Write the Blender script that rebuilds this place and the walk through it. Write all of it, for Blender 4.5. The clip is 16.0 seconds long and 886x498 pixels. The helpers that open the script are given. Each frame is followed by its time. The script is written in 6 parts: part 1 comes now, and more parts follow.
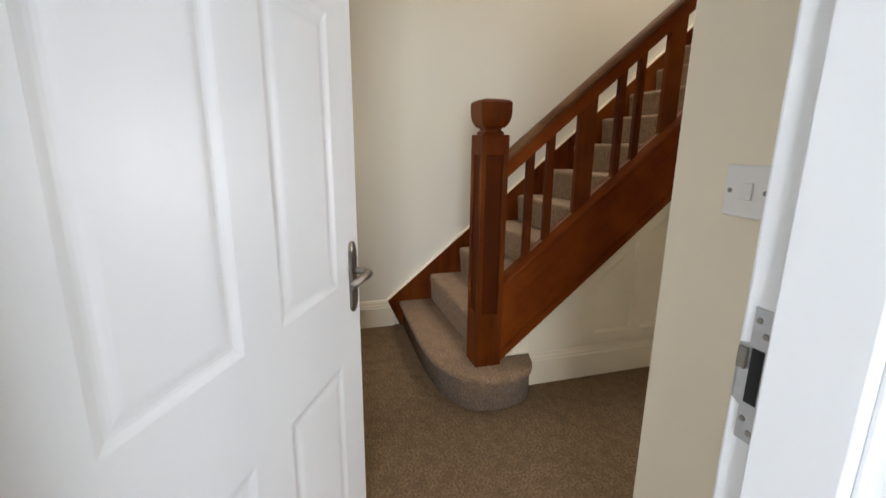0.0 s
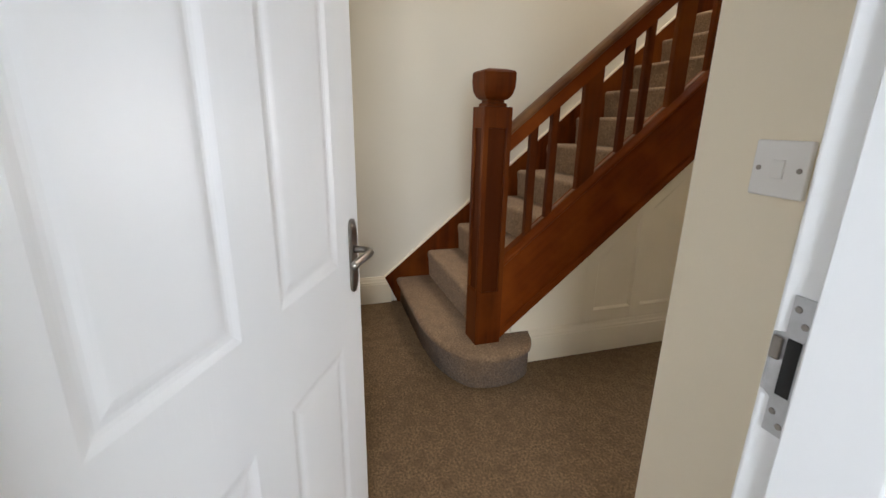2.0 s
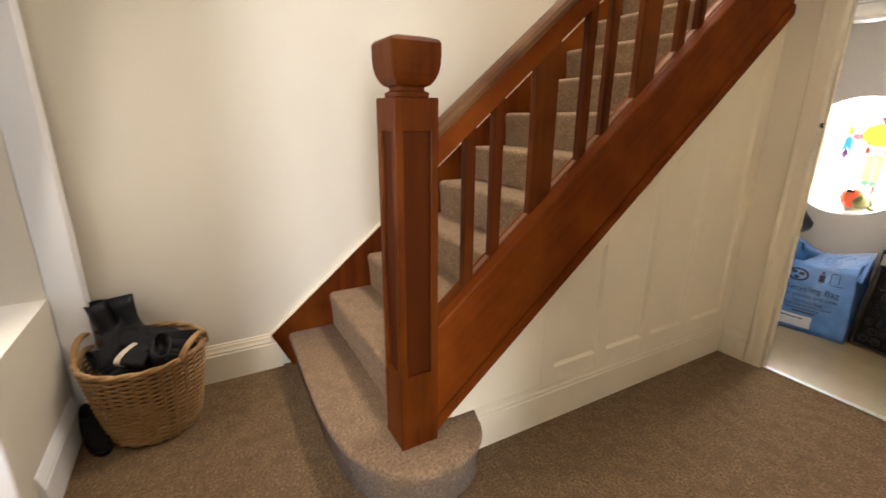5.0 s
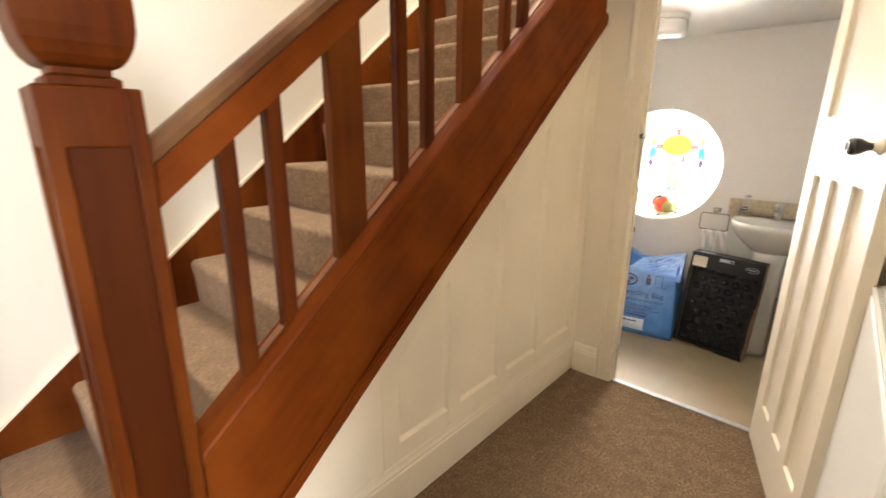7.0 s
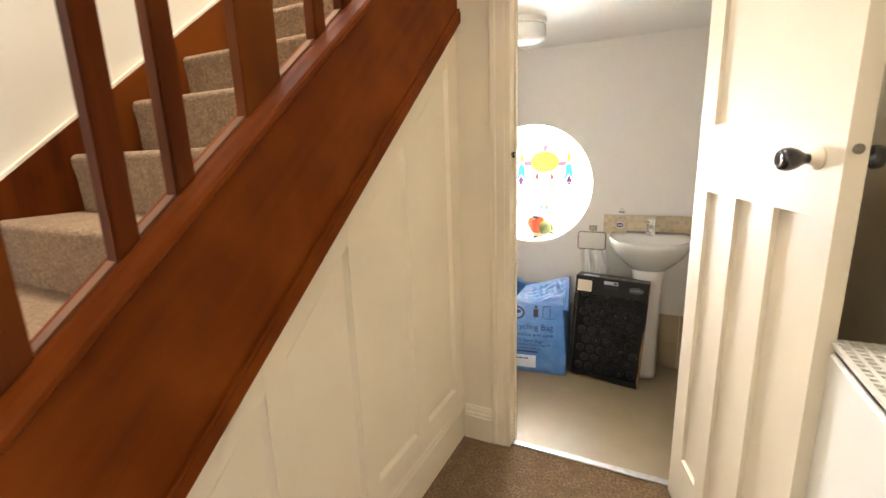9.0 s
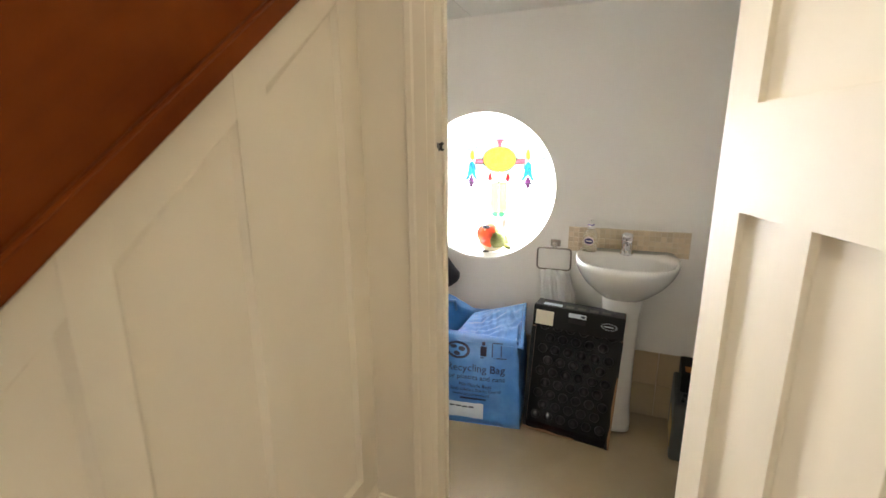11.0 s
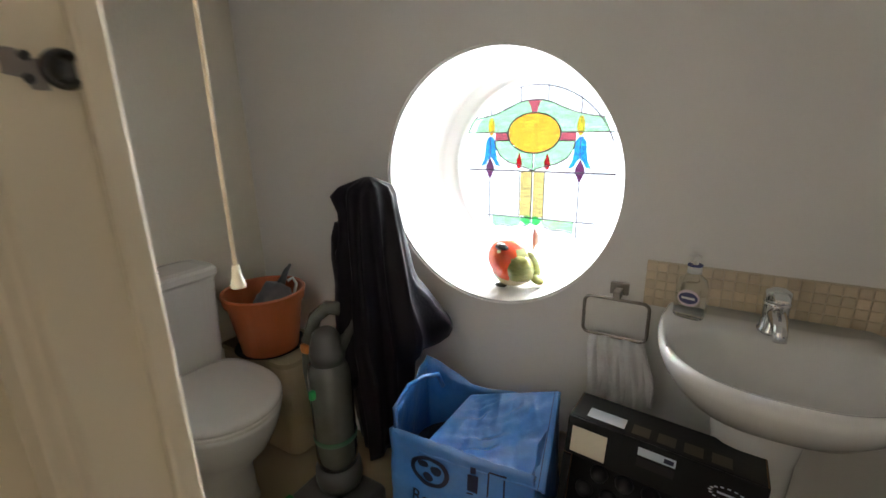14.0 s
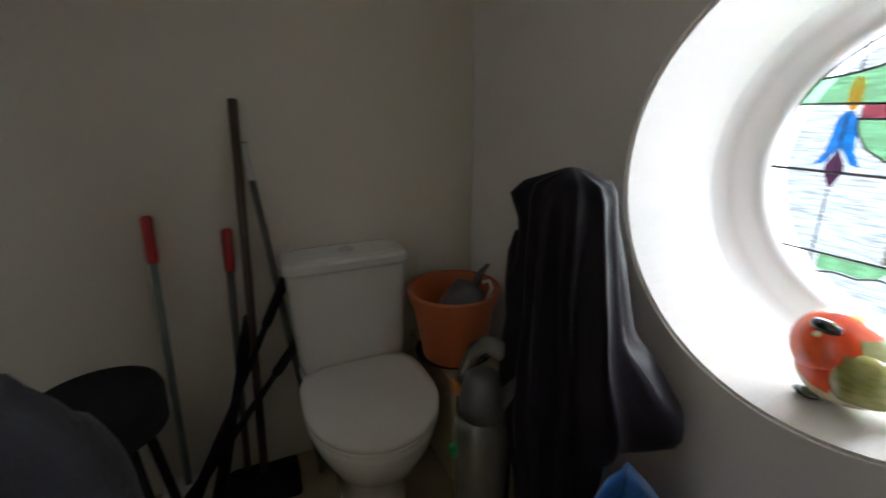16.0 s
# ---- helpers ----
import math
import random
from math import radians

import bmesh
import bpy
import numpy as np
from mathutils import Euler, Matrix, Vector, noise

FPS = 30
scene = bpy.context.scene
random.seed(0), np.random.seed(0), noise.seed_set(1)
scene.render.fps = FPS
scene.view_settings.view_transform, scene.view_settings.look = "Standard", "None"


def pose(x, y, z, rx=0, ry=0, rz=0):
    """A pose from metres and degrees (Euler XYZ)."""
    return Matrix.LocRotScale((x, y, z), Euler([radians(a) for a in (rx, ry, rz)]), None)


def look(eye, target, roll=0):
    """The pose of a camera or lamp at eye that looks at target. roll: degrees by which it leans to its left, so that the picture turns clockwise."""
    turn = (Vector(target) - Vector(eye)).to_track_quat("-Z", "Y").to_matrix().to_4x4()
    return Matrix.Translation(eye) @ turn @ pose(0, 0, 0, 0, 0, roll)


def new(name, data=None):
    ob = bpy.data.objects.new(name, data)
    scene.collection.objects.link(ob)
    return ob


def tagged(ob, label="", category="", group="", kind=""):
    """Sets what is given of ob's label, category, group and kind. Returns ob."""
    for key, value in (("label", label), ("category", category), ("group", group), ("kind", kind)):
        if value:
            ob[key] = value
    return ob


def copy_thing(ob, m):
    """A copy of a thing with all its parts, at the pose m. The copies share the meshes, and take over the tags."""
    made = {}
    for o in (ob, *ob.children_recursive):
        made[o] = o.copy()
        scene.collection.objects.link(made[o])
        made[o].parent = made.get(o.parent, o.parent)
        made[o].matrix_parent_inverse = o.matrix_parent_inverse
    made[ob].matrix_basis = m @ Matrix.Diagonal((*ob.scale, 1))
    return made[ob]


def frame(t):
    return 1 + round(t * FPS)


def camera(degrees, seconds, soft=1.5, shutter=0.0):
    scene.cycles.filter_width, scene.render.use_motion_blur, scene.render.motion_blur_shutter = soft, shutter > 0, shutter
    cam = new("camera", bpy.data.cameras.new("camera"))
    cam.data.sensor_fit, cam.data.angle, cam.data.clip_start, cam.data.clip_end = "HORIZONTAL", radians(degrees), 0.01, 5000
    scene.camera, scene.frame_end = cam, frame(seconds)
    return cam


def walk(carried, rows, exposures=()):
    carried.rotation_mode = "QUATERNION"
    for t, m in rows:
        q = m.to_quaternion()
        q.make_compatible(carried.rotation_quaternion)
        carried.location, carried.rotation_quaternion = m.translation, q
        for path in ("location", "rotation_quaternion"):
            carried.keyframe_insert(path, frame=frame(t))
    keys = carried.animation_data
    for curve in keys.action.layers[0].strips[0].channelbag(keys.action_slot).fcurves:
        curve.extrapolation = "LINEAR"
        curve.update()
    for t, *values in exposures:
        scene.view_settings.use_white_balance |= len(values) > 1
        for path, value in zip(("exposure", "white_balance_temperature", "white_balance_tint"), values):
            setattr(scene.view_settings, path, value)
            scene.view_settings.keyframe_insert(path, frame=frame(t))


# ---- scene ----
cam = camera(90.8, 16.0, shutter=0.4)
PATH = [
    (0, (1.983, -0.029, 1.297), (0.117, 0.53, 0.842), 0.6),
    (0.5, (1.984, -0.032, 1.292), (0.159, 0.54, 0.709), 0.9),
    (1, (1.979, -0.025, 1.29), (0.167, 0.539, 0.658), 0.7),
    (1.5, (1.971, -0.027, 1.29), (0.163, 0.548, 0.657), 1.1),
    (2, (1.929, -0.038, 1.294), (0.099, 0.537, 0.728), 1.0),
    (2.5, (1.888, -0.048, 1.298), (0.074, 0.573, 0.728), -0.3),
    (3, (1.804, 0.0, 1.298), (0.006, 0.618, 0.677), -0.3),
    (3.2, (1.75, 0.032, 1.302), (-0.051, 0.643, 0.683), 0.0),
    (5.3, (1.18, 0.282, 1.3), (-0.427, 1.323, 0.723), 0.2),
    (5.5, (1.161, 0.317, 1.295), (-0.396, 1.435, 0.726), 0.2),
    (6, (1.067, 0.436, 1.295), (-0.435, 1.661, 0.802), 0.6),
    (6.5, (1.002, 0.531, 1.298), (-0.445, 1.806, 0.769), 1.0),
    (7, (0.949, 0.631, 1.291), (-0.345, 2.065, 0.771), 0.4),
    (7.5, (0.864, 0.761, 1.298), (-0.23, 2.375, 0.85), -1.4),
    (8, (0.801, 0.841, 1.291), (-0.106, 2.548, 0.779), -1.8),
    (8.5, (0.778, 0.954, 1.294), (-0.088, 2.697, 0.833), -1.6),
    (8.7, (0.765, 1.024, 1.298), (-0.116, 2.767, 0.866), -1.9),
    (10.8, (0.66, 1.644, 1.274), (-0.048, 3.452, 0.794), -1.4),
    (11, (0.662, 1.722, 1.274), (-0.062, 3.53, 0.821), -0.4),
    (11.5, (0.664, 1.919, 1.278), (-0.064, 3.725, 0.819), 1.0),
    (12, (0.622, 2.078, 1.262), (-0.14, 3.856, 0.756), 0.0),
    (12.2, (0.59, 2.153, 1.268), (-0.176, 3.942, 0.807), -0.6),
    (12.5, (0.573, 2.232, 1.259), (-0.19, 4.029, 0.826), -2.2),
    (13, (0.566, 2.394, 1.247), (-0.243, 4.159, 0.769), -1.7),
    (13.5, (0.562, 2.559, 1.246), (-0.382, 4.247, 0.736), 0.6),
    (13.7, (0.547, 2.616, 1.248), (-0.466, 4.277, 0.784), -0.0),
    (14, (0.562, 2.688, 1.240), (-0.437, 4.333, 0.692), -1.2),
    (14.5, (0.501, 2.794, 1.226), (-0.524, 4.402, 0.624), -1.5),
    (15, (0.436, 2.906, 1.218), (-0.787, 4.383, 0.652), -1.9),
    (15.2, (0.41, 2.945, 1.21), (-0.938, 4.314, 0.655), -1.6),
    (15.5, (0.398, 3.007, 1.21), (-1.125, 4.18, 0.657), -2.4),
    (15.6, (0.379, 3.037, 1.217), (-1.176, 4.147, 0.626), -1.3),
    (16, (0.36, 3.106, 1.203), (-1.385, 3.87, 0.594), -0.5),
]
walk(cam, [(t, look(eye, target, roll)) for t, eye, target, roll in PATH],
     exposures=[(0, -0.74, 6440, 12), (2.0, -0.78, 6440, 12), (3.2, -0.92, 6560, 13), (5.3, 0.15, 6920, 16), (6.2, 0.37, 6880, 16), (8.7, 0.62, 6700, 14), (11.0, 0.24, 6330, 11),
                (12.5, -0.03, 6280, 11.5), (13.0, -0.3, 6280, 11.5), (14.0, -0.88, 6230, 12), (15.0, -1.41, 6160, 12.5), (16.0, -1.85, 6130, 12.5)])

# ---------------------------------------------------------------- light
world = bpy.data.worlds.new("sky")
scene.world = world
world.use_nodes = True
wn = world.node_tree.nodes
sky = wn.new("ShaderNodeTexSky")
sky.sky_type, sky.sun_disc = "NISHITA", False
sky.sun_elevation, sky.sun_rotation = radians(38), radians(150)
wn["Background"].inputs["Strength"].default_value = 0.12
world.node_tree.links.new(sky.outputs["Color"], wn["Background"].inputs["Color"])


def area_lamp(name, eye, target, sx, sy, watts, colour):
    data = bpy.data.lights.new(name, "AREA")
    data.shape, data.size, data.size_y = "RECTANGLE", sx, sy
    data.energy, data.color = watts, colour
    ob = new(name, data)
    ob.matrix_world = look(eye, target)
    return ob


area_lamp("round_window_daylight", (-0.26, 4.76, 1.20), (0.12, 3.8, 1.07), 1.5, 1.5, 765, (0.975, 0.985, 1.0))
area_lamp("room_window_daylight", (4.32, -0.35, 1.55), (2.0, -0.2, 1.2), 1.3, 1.2, 340, (0.84, 0.92, 1.0))
area_lamp("stairwell_rooflight", (-0.42, 2.55, 4.78), (0.20, 2.30, 0.0), 0.7, 1.5, 122, (1.0, 0.95, 0.86))
area_lamp("front_door_daylight", (-0.50, -0.45, 1.45), (0.55, 1.4, 1.0), 0.55, 1.1, 12, (1.0, 0.95, 0.86))

# ---------------------------------------------------------------- materials


def material(name, colour, rough=0.6, metal=0.0, second=None, scale=8.0, amount=0.5, bump=0.0, bump_scale=60.0,
             stretch=(1, 1, 1), coat=0.0, detail=6.0, wear=None, wear_scale=1.3, spec=0.5, vary=0.0, sheen=0.0, slope=0.0, grit=0.5, wear_most=1.0):
    """A surface with grain (second colour) and larger wear, both by object coordinates in metres."""
    mat = bpy.data.materials.new(name)
    mat.use_nodes = True
    n, l = mat.node_tree.nodes, mat.node_tree.links
    b = n["Principled BSDF"]
    b.inputs["Roughness"].default_value, b.inputs["Metallic"].default_value = rough, metal
    b.inputs["Coat Weight"].default_value, b.inputs["Specular IOR Level"].default_value = coat, spec
    b.inputs["Sheen Weight"].default_value = sheen
    co, mp = n.new("ShaderNodeTexCoord"), n.new("ShaderNodeMapping")
    mp.inputs["Scale"].default_value = stretch
    rot = n.new("ShaderNodeMapping")
    rot.inputs["Rotation"].default_value = (-slope, 0, 0)
    l.new(co.outputs["Object"], rot.inputs["Vector"])
    l.new(rot.outputs["Vector"], mp.inputs["Vector"])
    last = None
    if second:
        t, r, m = n.new("ShaderNodeTexNoise"), n.new("ShaderNodeValToRGB"), n.new("ShaderNodeMix")
        t.inputs["Scale"].default_value, t.inputs["Detail"].default_value = scale, detail
        t.inputs["Roughness"].default_value = grit
        r.color_ramp.elements[0].position, r.color_ramp.elements[1].position = 0.5 - amount / 2, 0.5 + amount / 2
        m.data_type = "RGBA"
        m.inputs[6].default_value, m.inputs[7].default_value = (*colour, 1), (*second, 1)
        l.new(mp.outputs["Vector"], t.inputs["Vector"])
        l.new(t.outputs["Fac"], r.inputs["Fac"])
        l.new(r.outputs["Color"], m.inputs["Factor"])
        last = m.outputs[2]
    if wear:
        t, r, m = n.new("ShaderNodeTexNoise"), n.new("ShaderNodeValToRGB"), n.new("ShaderNodeMix")
        t.inputs["Scale"].default_value, t.inputs["Detail"].default_value = wear_scale, 4
        r.color_ramp.elements[0].position, r.color_ramp.elements[1].position = 0.42, 0.75
        r.color_ramp.elements[1].color = (wear_most, wear_most, wear_most, 1)
        m.data_type = "RGBA"
        m.inputs[7].default_value = (*wear, 1)
        l.new(co.outputs["Object"], t.inputs["Vector"])
        l.new(t.outputs["Fac"], r.inputs["Fac"])
        l.new(r.outputs["Color"], m.inputs["Factor"])
        if last:
            l.new(last, m.inputs[6])
        else:
            m.inputs[6].default_value = (*colour, 1)
        last = m.outputs[2]
    if vary:
        o, h = n.new("ShaderNodeObjectInfo"), n.new("ShaderNodeHueSaturation")
        mr = n.new("ShaderNodeMapRange")
        mr.inputs["To Min"].default_value, mr.inputs["To Max"].default_value = 1 - vary, 1 + vary
        l.new(o.outputs["Random"], mr.inputs["Value"])
        l.new(mr.outputs["Result"], h.inputs["Value"])
        if last:
            l.new(last, h.inputs["Color"])
        else:
            h.inputs["Color"].default_value = (*colour, 1)
        last = h.outputs["Color"]
    if last:
        l.new(last, b.inputs["Base Color"])
    else:
        b.inputs["Base Color"].default_value = (*colour, 1)
    if bump:
        t, bm = n.new("ShaderNodeTexNoise"), n.new("ShaderNodeBump")
        t.inputs["Scale"].default_value, t.inputs["Detail"].default_value = bump_scale, 5
        bm.inputs["Strength"].default_value, bm.inputs["Distance"].default_value = bump, 0.01
        l.new(mp.outputs["Vector"], t.inputs["Vector"])
        l.new(t.outputs["Fac"], bm.inputs["Height"])
        l.new(bm.outputs["Normal"], b.inputs["Normal"])
    return mat


M = {}
M["wall_hall"] = material("cream_emulsion", (0.71, 0.67, 0.58), 0.75, second=(0.69, 0.65, 0.555), scale=2.5, bump=0.06, bump_scale=90, wear=(0.695, 0.65, 0.55))
# hall cream tinted warmer and paler: the corridor's warm light put into the colour
M["wall_corridor"] = material("cream_emulsion_warm_cast", (0.83, 0.75, 0.60), 0.75, second=(0.81, 0.73, 0.58), scale=2.5, bump=0.06, bump_scale=90, wear=(0.80, 0.71, 0.555))
M["wall_wc"] = material("offwhite_emulsion", (0.80, 0.78, 0.75), 0.8, second=(0.77, 0.75, 0.72), scale=3, bump=0.06, bump_scale=80, wear=(0.755, 0.73, 0.69))
M["ceiling"] = material("white_ceiling_paint", (0.82, 0.81, 0.78), 0.85, second=(0.79, 0.78, 0.75), scale=4, bump=0.08, bump_scale=70)
M["gloss"] = material("cream_gloss_paint", (0.82, 0.735, 0.58), 0.58, spec=0.25, second=(0.80, 0.71, 0.545), scale=3, bump=0.05, bump_scale=40, stretch=(1, 1, 0.2), wear=(0.74, 0.66, 0.52), wear_scale=2.2)
M["white_gloss"] = material("white_satin_paint", (0.82, 0.83, 0.84), 0.38, second=(0.79, 0.80, 0.82), scale=5, bump=0.03, bump_scale=60, stretch=(1, 1, 0.06))
M["carpet"] = material("brown_twist_carpet", (0.255, 0.166, 0.090), 0.95, second=(0.070, 0.044, 0.025), grit=0.7, scale=96, amount=0.30, wear_most=0.7, bump=0.6, bump_scale=120, wear=(0.095, 0.060, 0.034), wear_scale=17, detail=9, spec=0.05, sheen=0.03)
M["stair_carpet"] = material("beige_stair_carpet", (0.37, 0.245, 0.147), 0.95, second=(0.135, 0.085, 0.050), grit=0.7, scale=100, amount=0.30, wear_most=0.7, bump=0.6, bump_scale=120, wear=(0.175, 0.113, 0.068), wear_scale=18, detail=9, spec=0.05, sheen=0.08)
# newel, baluster and wall string mahogany, darkened in colour for the weaker light there
M["wood"] = material("red_mahogany_shaded", (0.108, 0.0215, 0.0024), 0.45, second=(0.043, 0.008, 0.0012), scale=30, amount=0.5, bump=0.05, bump_scale=60, stretch=(1, 1, 0.05), wear=(0.165, 0.043, 0.0055), wear_scale=2.5, spec=0.08)
M["wood_panel"] = material("dark_mahogany_panel", (0.080, 0.0165, 0.0019), 0.5, second=(0.046, 0.009, 0.0012), scale=20, amount=0.6, stretch=(1, 1, 0.1), spec=0.08)
# the same mahogany along the slope, its colour lightened for stronger light
M["wood_slope"] = material("red_mahogany_rail_lit", (0.155, 0.031, 0.0032), 0.52, second=(0.100, 0.0195, 0.0022), scale=44, amount=0.6, bump=0.05, bump_scale=60, stretch=(1, 0.045, 1), slope=0.73, wear=(0.20, 0.046, 0.0055), wear_scale=5, spec=0.07)
M["wood_cap"] = material("worn_brown_handrail", (0.13, 0.048, 0.015), 0.45, second=(0.058, 0.016, 0.005), scale=30, amount=0.7, stretch=(1, 0.06, 1), slope=0.73, wear=(0.19, 0.092, 0.036), wear_scale=6, spec=0.25)
M["wood_light"] = material("worn_mahogany_edge", (0.22, 0.085, 0.028), 0.4, second=(0.13, 0.042, 0.014), scale=24, amount=0.6, stretch=(1, 0.2, 0.5))
M["dark"] = material("dark_handle_bakelite", (0.012, 0.010, 0.010), 0.22, coat=0.5)
M["chrome"] = material("chrome", (0.75, 0.76, 0.78), 0.12, 1.0)
M["steel"] = material("brushed_pewter_steel", (0.30, 0.27, 0.24), 0.32, 1.0, second=(0.22, 0.20, 0.18), scale=30, bump=0.03)
M["zinc"] = material("zinc_keep_plate", (0.55, 0.56, 0.57), 0.4, 1.0, second=(0.42, 0.42, 0.42), scale=40, bump=0.05)
M["plastic"] = material("white_plastic", (0.78, 0.76, 0.74), 0.4, second=(0.76, 0.74, 0.71), scale=3)
# flat black that stands in for the shade inside holes
M["void"] = material("hole_shade_black", (0.01, 0.01, 0.01), 0.8)
M["vinyl"] = material("beige_vinyl_floor", (0.40, 0.32, 0.205), 0.42, second=(0.33, 0.26, 0.165), scale=6, amount=0.7, wear=(0.30, 0.24, 0.155), wear_scale=2.4, bump=0.03, bump_scale=30)
M["ceramic"] = material("white_vitreous_china", (0.74, 0.73, 0.71), 0.09, coat=0.4, second=(0.71, 0.70, 0.675), scale=2)

# ---------------------------------------------------------------- mesh helpers


def part(name, bm, mat, parent=None, label="", smooth=False, place=None):
    me = bpy.data.meshes.new(name)
    bm.normal_update()
    bm.to_mesh(me)
    bm.free()
    me.materials.append(M[mat] if isinstance(mat, str) else mat)
    if smooth:
        me.polygons.foreach_set("use_smooth", [True] * len(me.polygons))
    ob = new(name, me)
    if parent:
        ob.parent = parent
    if place is not None:
        ob.matrix_basis = place
    if label:
        tagged(ob, label)
    return ob


def thing(name, label, category, place=None, group="", kind=""):
    ob = new(name)
    ob.empty_display_size = 0.05
    if place is not None:
        ob.matrix_basis = place
    return tagged(ob, label, category, group, kind)


def box(bm, x0, x1, y0, y1, z0, z1, bevel=0.0, seg=2, m=None):
    r = bmesh.ops.create_cube(bm, size=1.0)
    vs = r["verts"]
    bmesh.ops.transform(bm, matrix=Matrix.Translation(((x0 + x1) / 2, (y0 + y1) / 2, (z0 + z1) / 2)) @ Matrix.Diagonal((x1 - x0, y1 - y0, z1 - z0, 1)), verts=vs)
    if bevel:
        es = list({e for v in vs for e in v.link_edges})
        out = bmesh.ops.bevel(bm, geom=es, offset=bevel, segments=seg, affect="EDGES", profile=0.5)
        vs = list({v for f in out["faces"] for v in f.verts} | {v for v in vs if v.is_valid})
    if m is not None:
        bmesh.ops.transform(bm, matrix=m, verts=vs)
    return bm


def B(*a, **k):
    return box(bmesh.new(), *a, **k)


def prism(bm, pts, axis, a, b):
    """Extrudes a plane outline along an axis, from a to b. pts: pairs in the other two axes, in xyz order."""
    def at(p, w):
        return {"x": (w, p[0], p[1]), "y": (p[0], w, p[1]), "z": (p[0], p[1], w)}[axis]
    lo, hi = [bm.verts.new(at(p, a)) for p in pts], [bm.verts.new(at(p, b)) for p in pts]
    n = len(pts)
    faces = [bm.faces.new(lo), bm.faces.new(hi[::-1])]
    faces += [bm.faces.new((lo[i], hi[i], hi[(i + 1) % n], lo[(i + 1) % n])) for i in range(n)]
    bmesh.ops.recalc_face_normals(bm, faces=faces)
    return bm


def P(pts, axis, a, b):
    return prism(bmesh.new(), pts, axis, a, b)


def loft(bm, rings, close_ends=True, closed=True):
    """Skins rings of equal length."""
    vs = [[bm.verts.new(p) for p in r] for r in rings]
    n = len(rings[0])
    fs = []
    for r0, r1 in zip(vs, vs[1:]):
        for i in range(n if closed else n - 1):
            fs.append(bm.faces.new((r0[i], r0[(i + 1) % n], r1[(i + 1) % n], r1[i])))
    if close_ends:
        fs.append(bm.faces.new(vs[0][::-1]))
        fs.append(bm.faces.new(vs[-1]))
    bmesh.ops.recalc_face_normals(bm, faces=fs)
    return bm


def lathe(bm, profile, seg=28, m=None, close_ends=True):
    """profile: (radius, height) pairs."""
    rings = [[(r * math.cos(2 * math.pi * i / seg), r * math.sin(2 * math.pi * i / seg), h) for i in range(seg)] for r, h in profile]
    if m is not None:
        rings = [[tuple(m @ Vector(p)) for p in r] for r in rings]
    return loft(bm, rings, close_ends)


def tube(bm, pts, radius, seg=10, closed=False):
    """A round tube along points; radius a number or one a point."""
    pts = [Vector(p) for p in pts]
    rad = radius if isinstance(radius, (list, tuple)) else [radius] * len(pts)
    rings, up = [], Vector((0.13, 0.31, 0.94)).normalized()
    for i, p in enumerate(pts):
        a = pts[i - 1] if (i or closed) else p
        c = pts[(i + 1) % len(pts)] if (i < len(pts) - 1 or closed) else p
        d = (c - a).normalized()
        s = d.cross(up)
        if s.length < 0.05:
            s = d.cross(Vector((1, 0, 0)))
        s.normalize()
        u = s.cross(d).normalized()
        rings.append([tuple(p + rad[i] * (math.cos(2 * math.pi * k / seg) * s + math.sin(2 * math.pi * k / seg) * u)) for k in range(seg)])
    if closed:
        rings.append(rings[0])
        loft(bm, rings, False)
        bmesh.ops.remove_doubles(bm, verts=bm.verts, dist=1e-6)
        return bm
    return loft(bm, rings)


def circle_pts(cx, cy, r, n=24, a0=0.0, a1=2 * math.pi, ry=None):
    ry = r if ry is None else ry
    return [(cx + r * math.cos(a0 + (a1 - a0) * i / n), cy + ry * math.sin(a0 + (a1 - a0) * i / n)) for i in range(n)]


def structure(name, bm, mat, label, category):
    return tagged(part(name, bm, mat), label, category, kind="structure")


# ---------------------------------------------------------------- the plan
X_STAIR_WALL, X_CORRIDOR, X_DOORWALL = -1.05, 1.24, 1.57
Y_FRONT, Y_RETURN, Y_WCWALL = -0.36, 0.69, 2.785
X_WC_R, Y_WIN = 1.115, 3.84
Z_CEIL, Z_WC = 2.42, 1.865
WIN_X, WIN_Z, WIN_R = 0.025, 1.077, 0.363

structure("floor_hall", B(-1.05, 4.6, -2.6, 2.80, -0.12, 0), "carpet", "brown speckled twist-pile carpet on the hall floor", "floor")
structure("floor_toilet", B(-1.05, 1.3, 2.80, 3.84, -0.12, 0.002), "vinyl", "beige mottled vinyl floor of the toilet", "floor")
structure("floor_understairs", B(-1.05, -0.03, 1.45, 2.80, 0.0005, 0.003), "vinyl", "beige vinyl floor under the stairs", "floor")
structure("wall_west", B(-1.20, -1.05, -0.5, 4.4, -0.1, 4.9), "wall_hall", "cream painted plaster wall beside the stairs", "wall")
# the front wall, with a glazed front door opening
bm = bmesh.new()
for a in ((-1.20, -0.94, -0.5, -0.36, -0.1, 4.9), (-0.10, 1.72, -0.5, -0.36, -0.1, 4.9), (-0.94, -0.10, -0.5, -0.36, 2.05, 4.9), (-0.94, -0.10, -0.5, -0.36, -0.1, 0.6)):
    box(bm, *a)
structure("wall_front", bm, "wall_hall", "cream plaster wall round the front door", "wall")
# wall between the first room and the hall
bm = bmesh.new()
for a in ((1.57, 1.722, -2.6, -0.345, -0.1, 2.6), (1.57, 1.722, 0.527, 2.2, -0.1, 2.6), (1.57, 1.722, -0.345, 0.527, 2.03, 2.6)):
    box(bm, *a)
structure("wall_doorway", bm, "wall_hall", "cream plaster wall with the doorway to the hall", "wall")
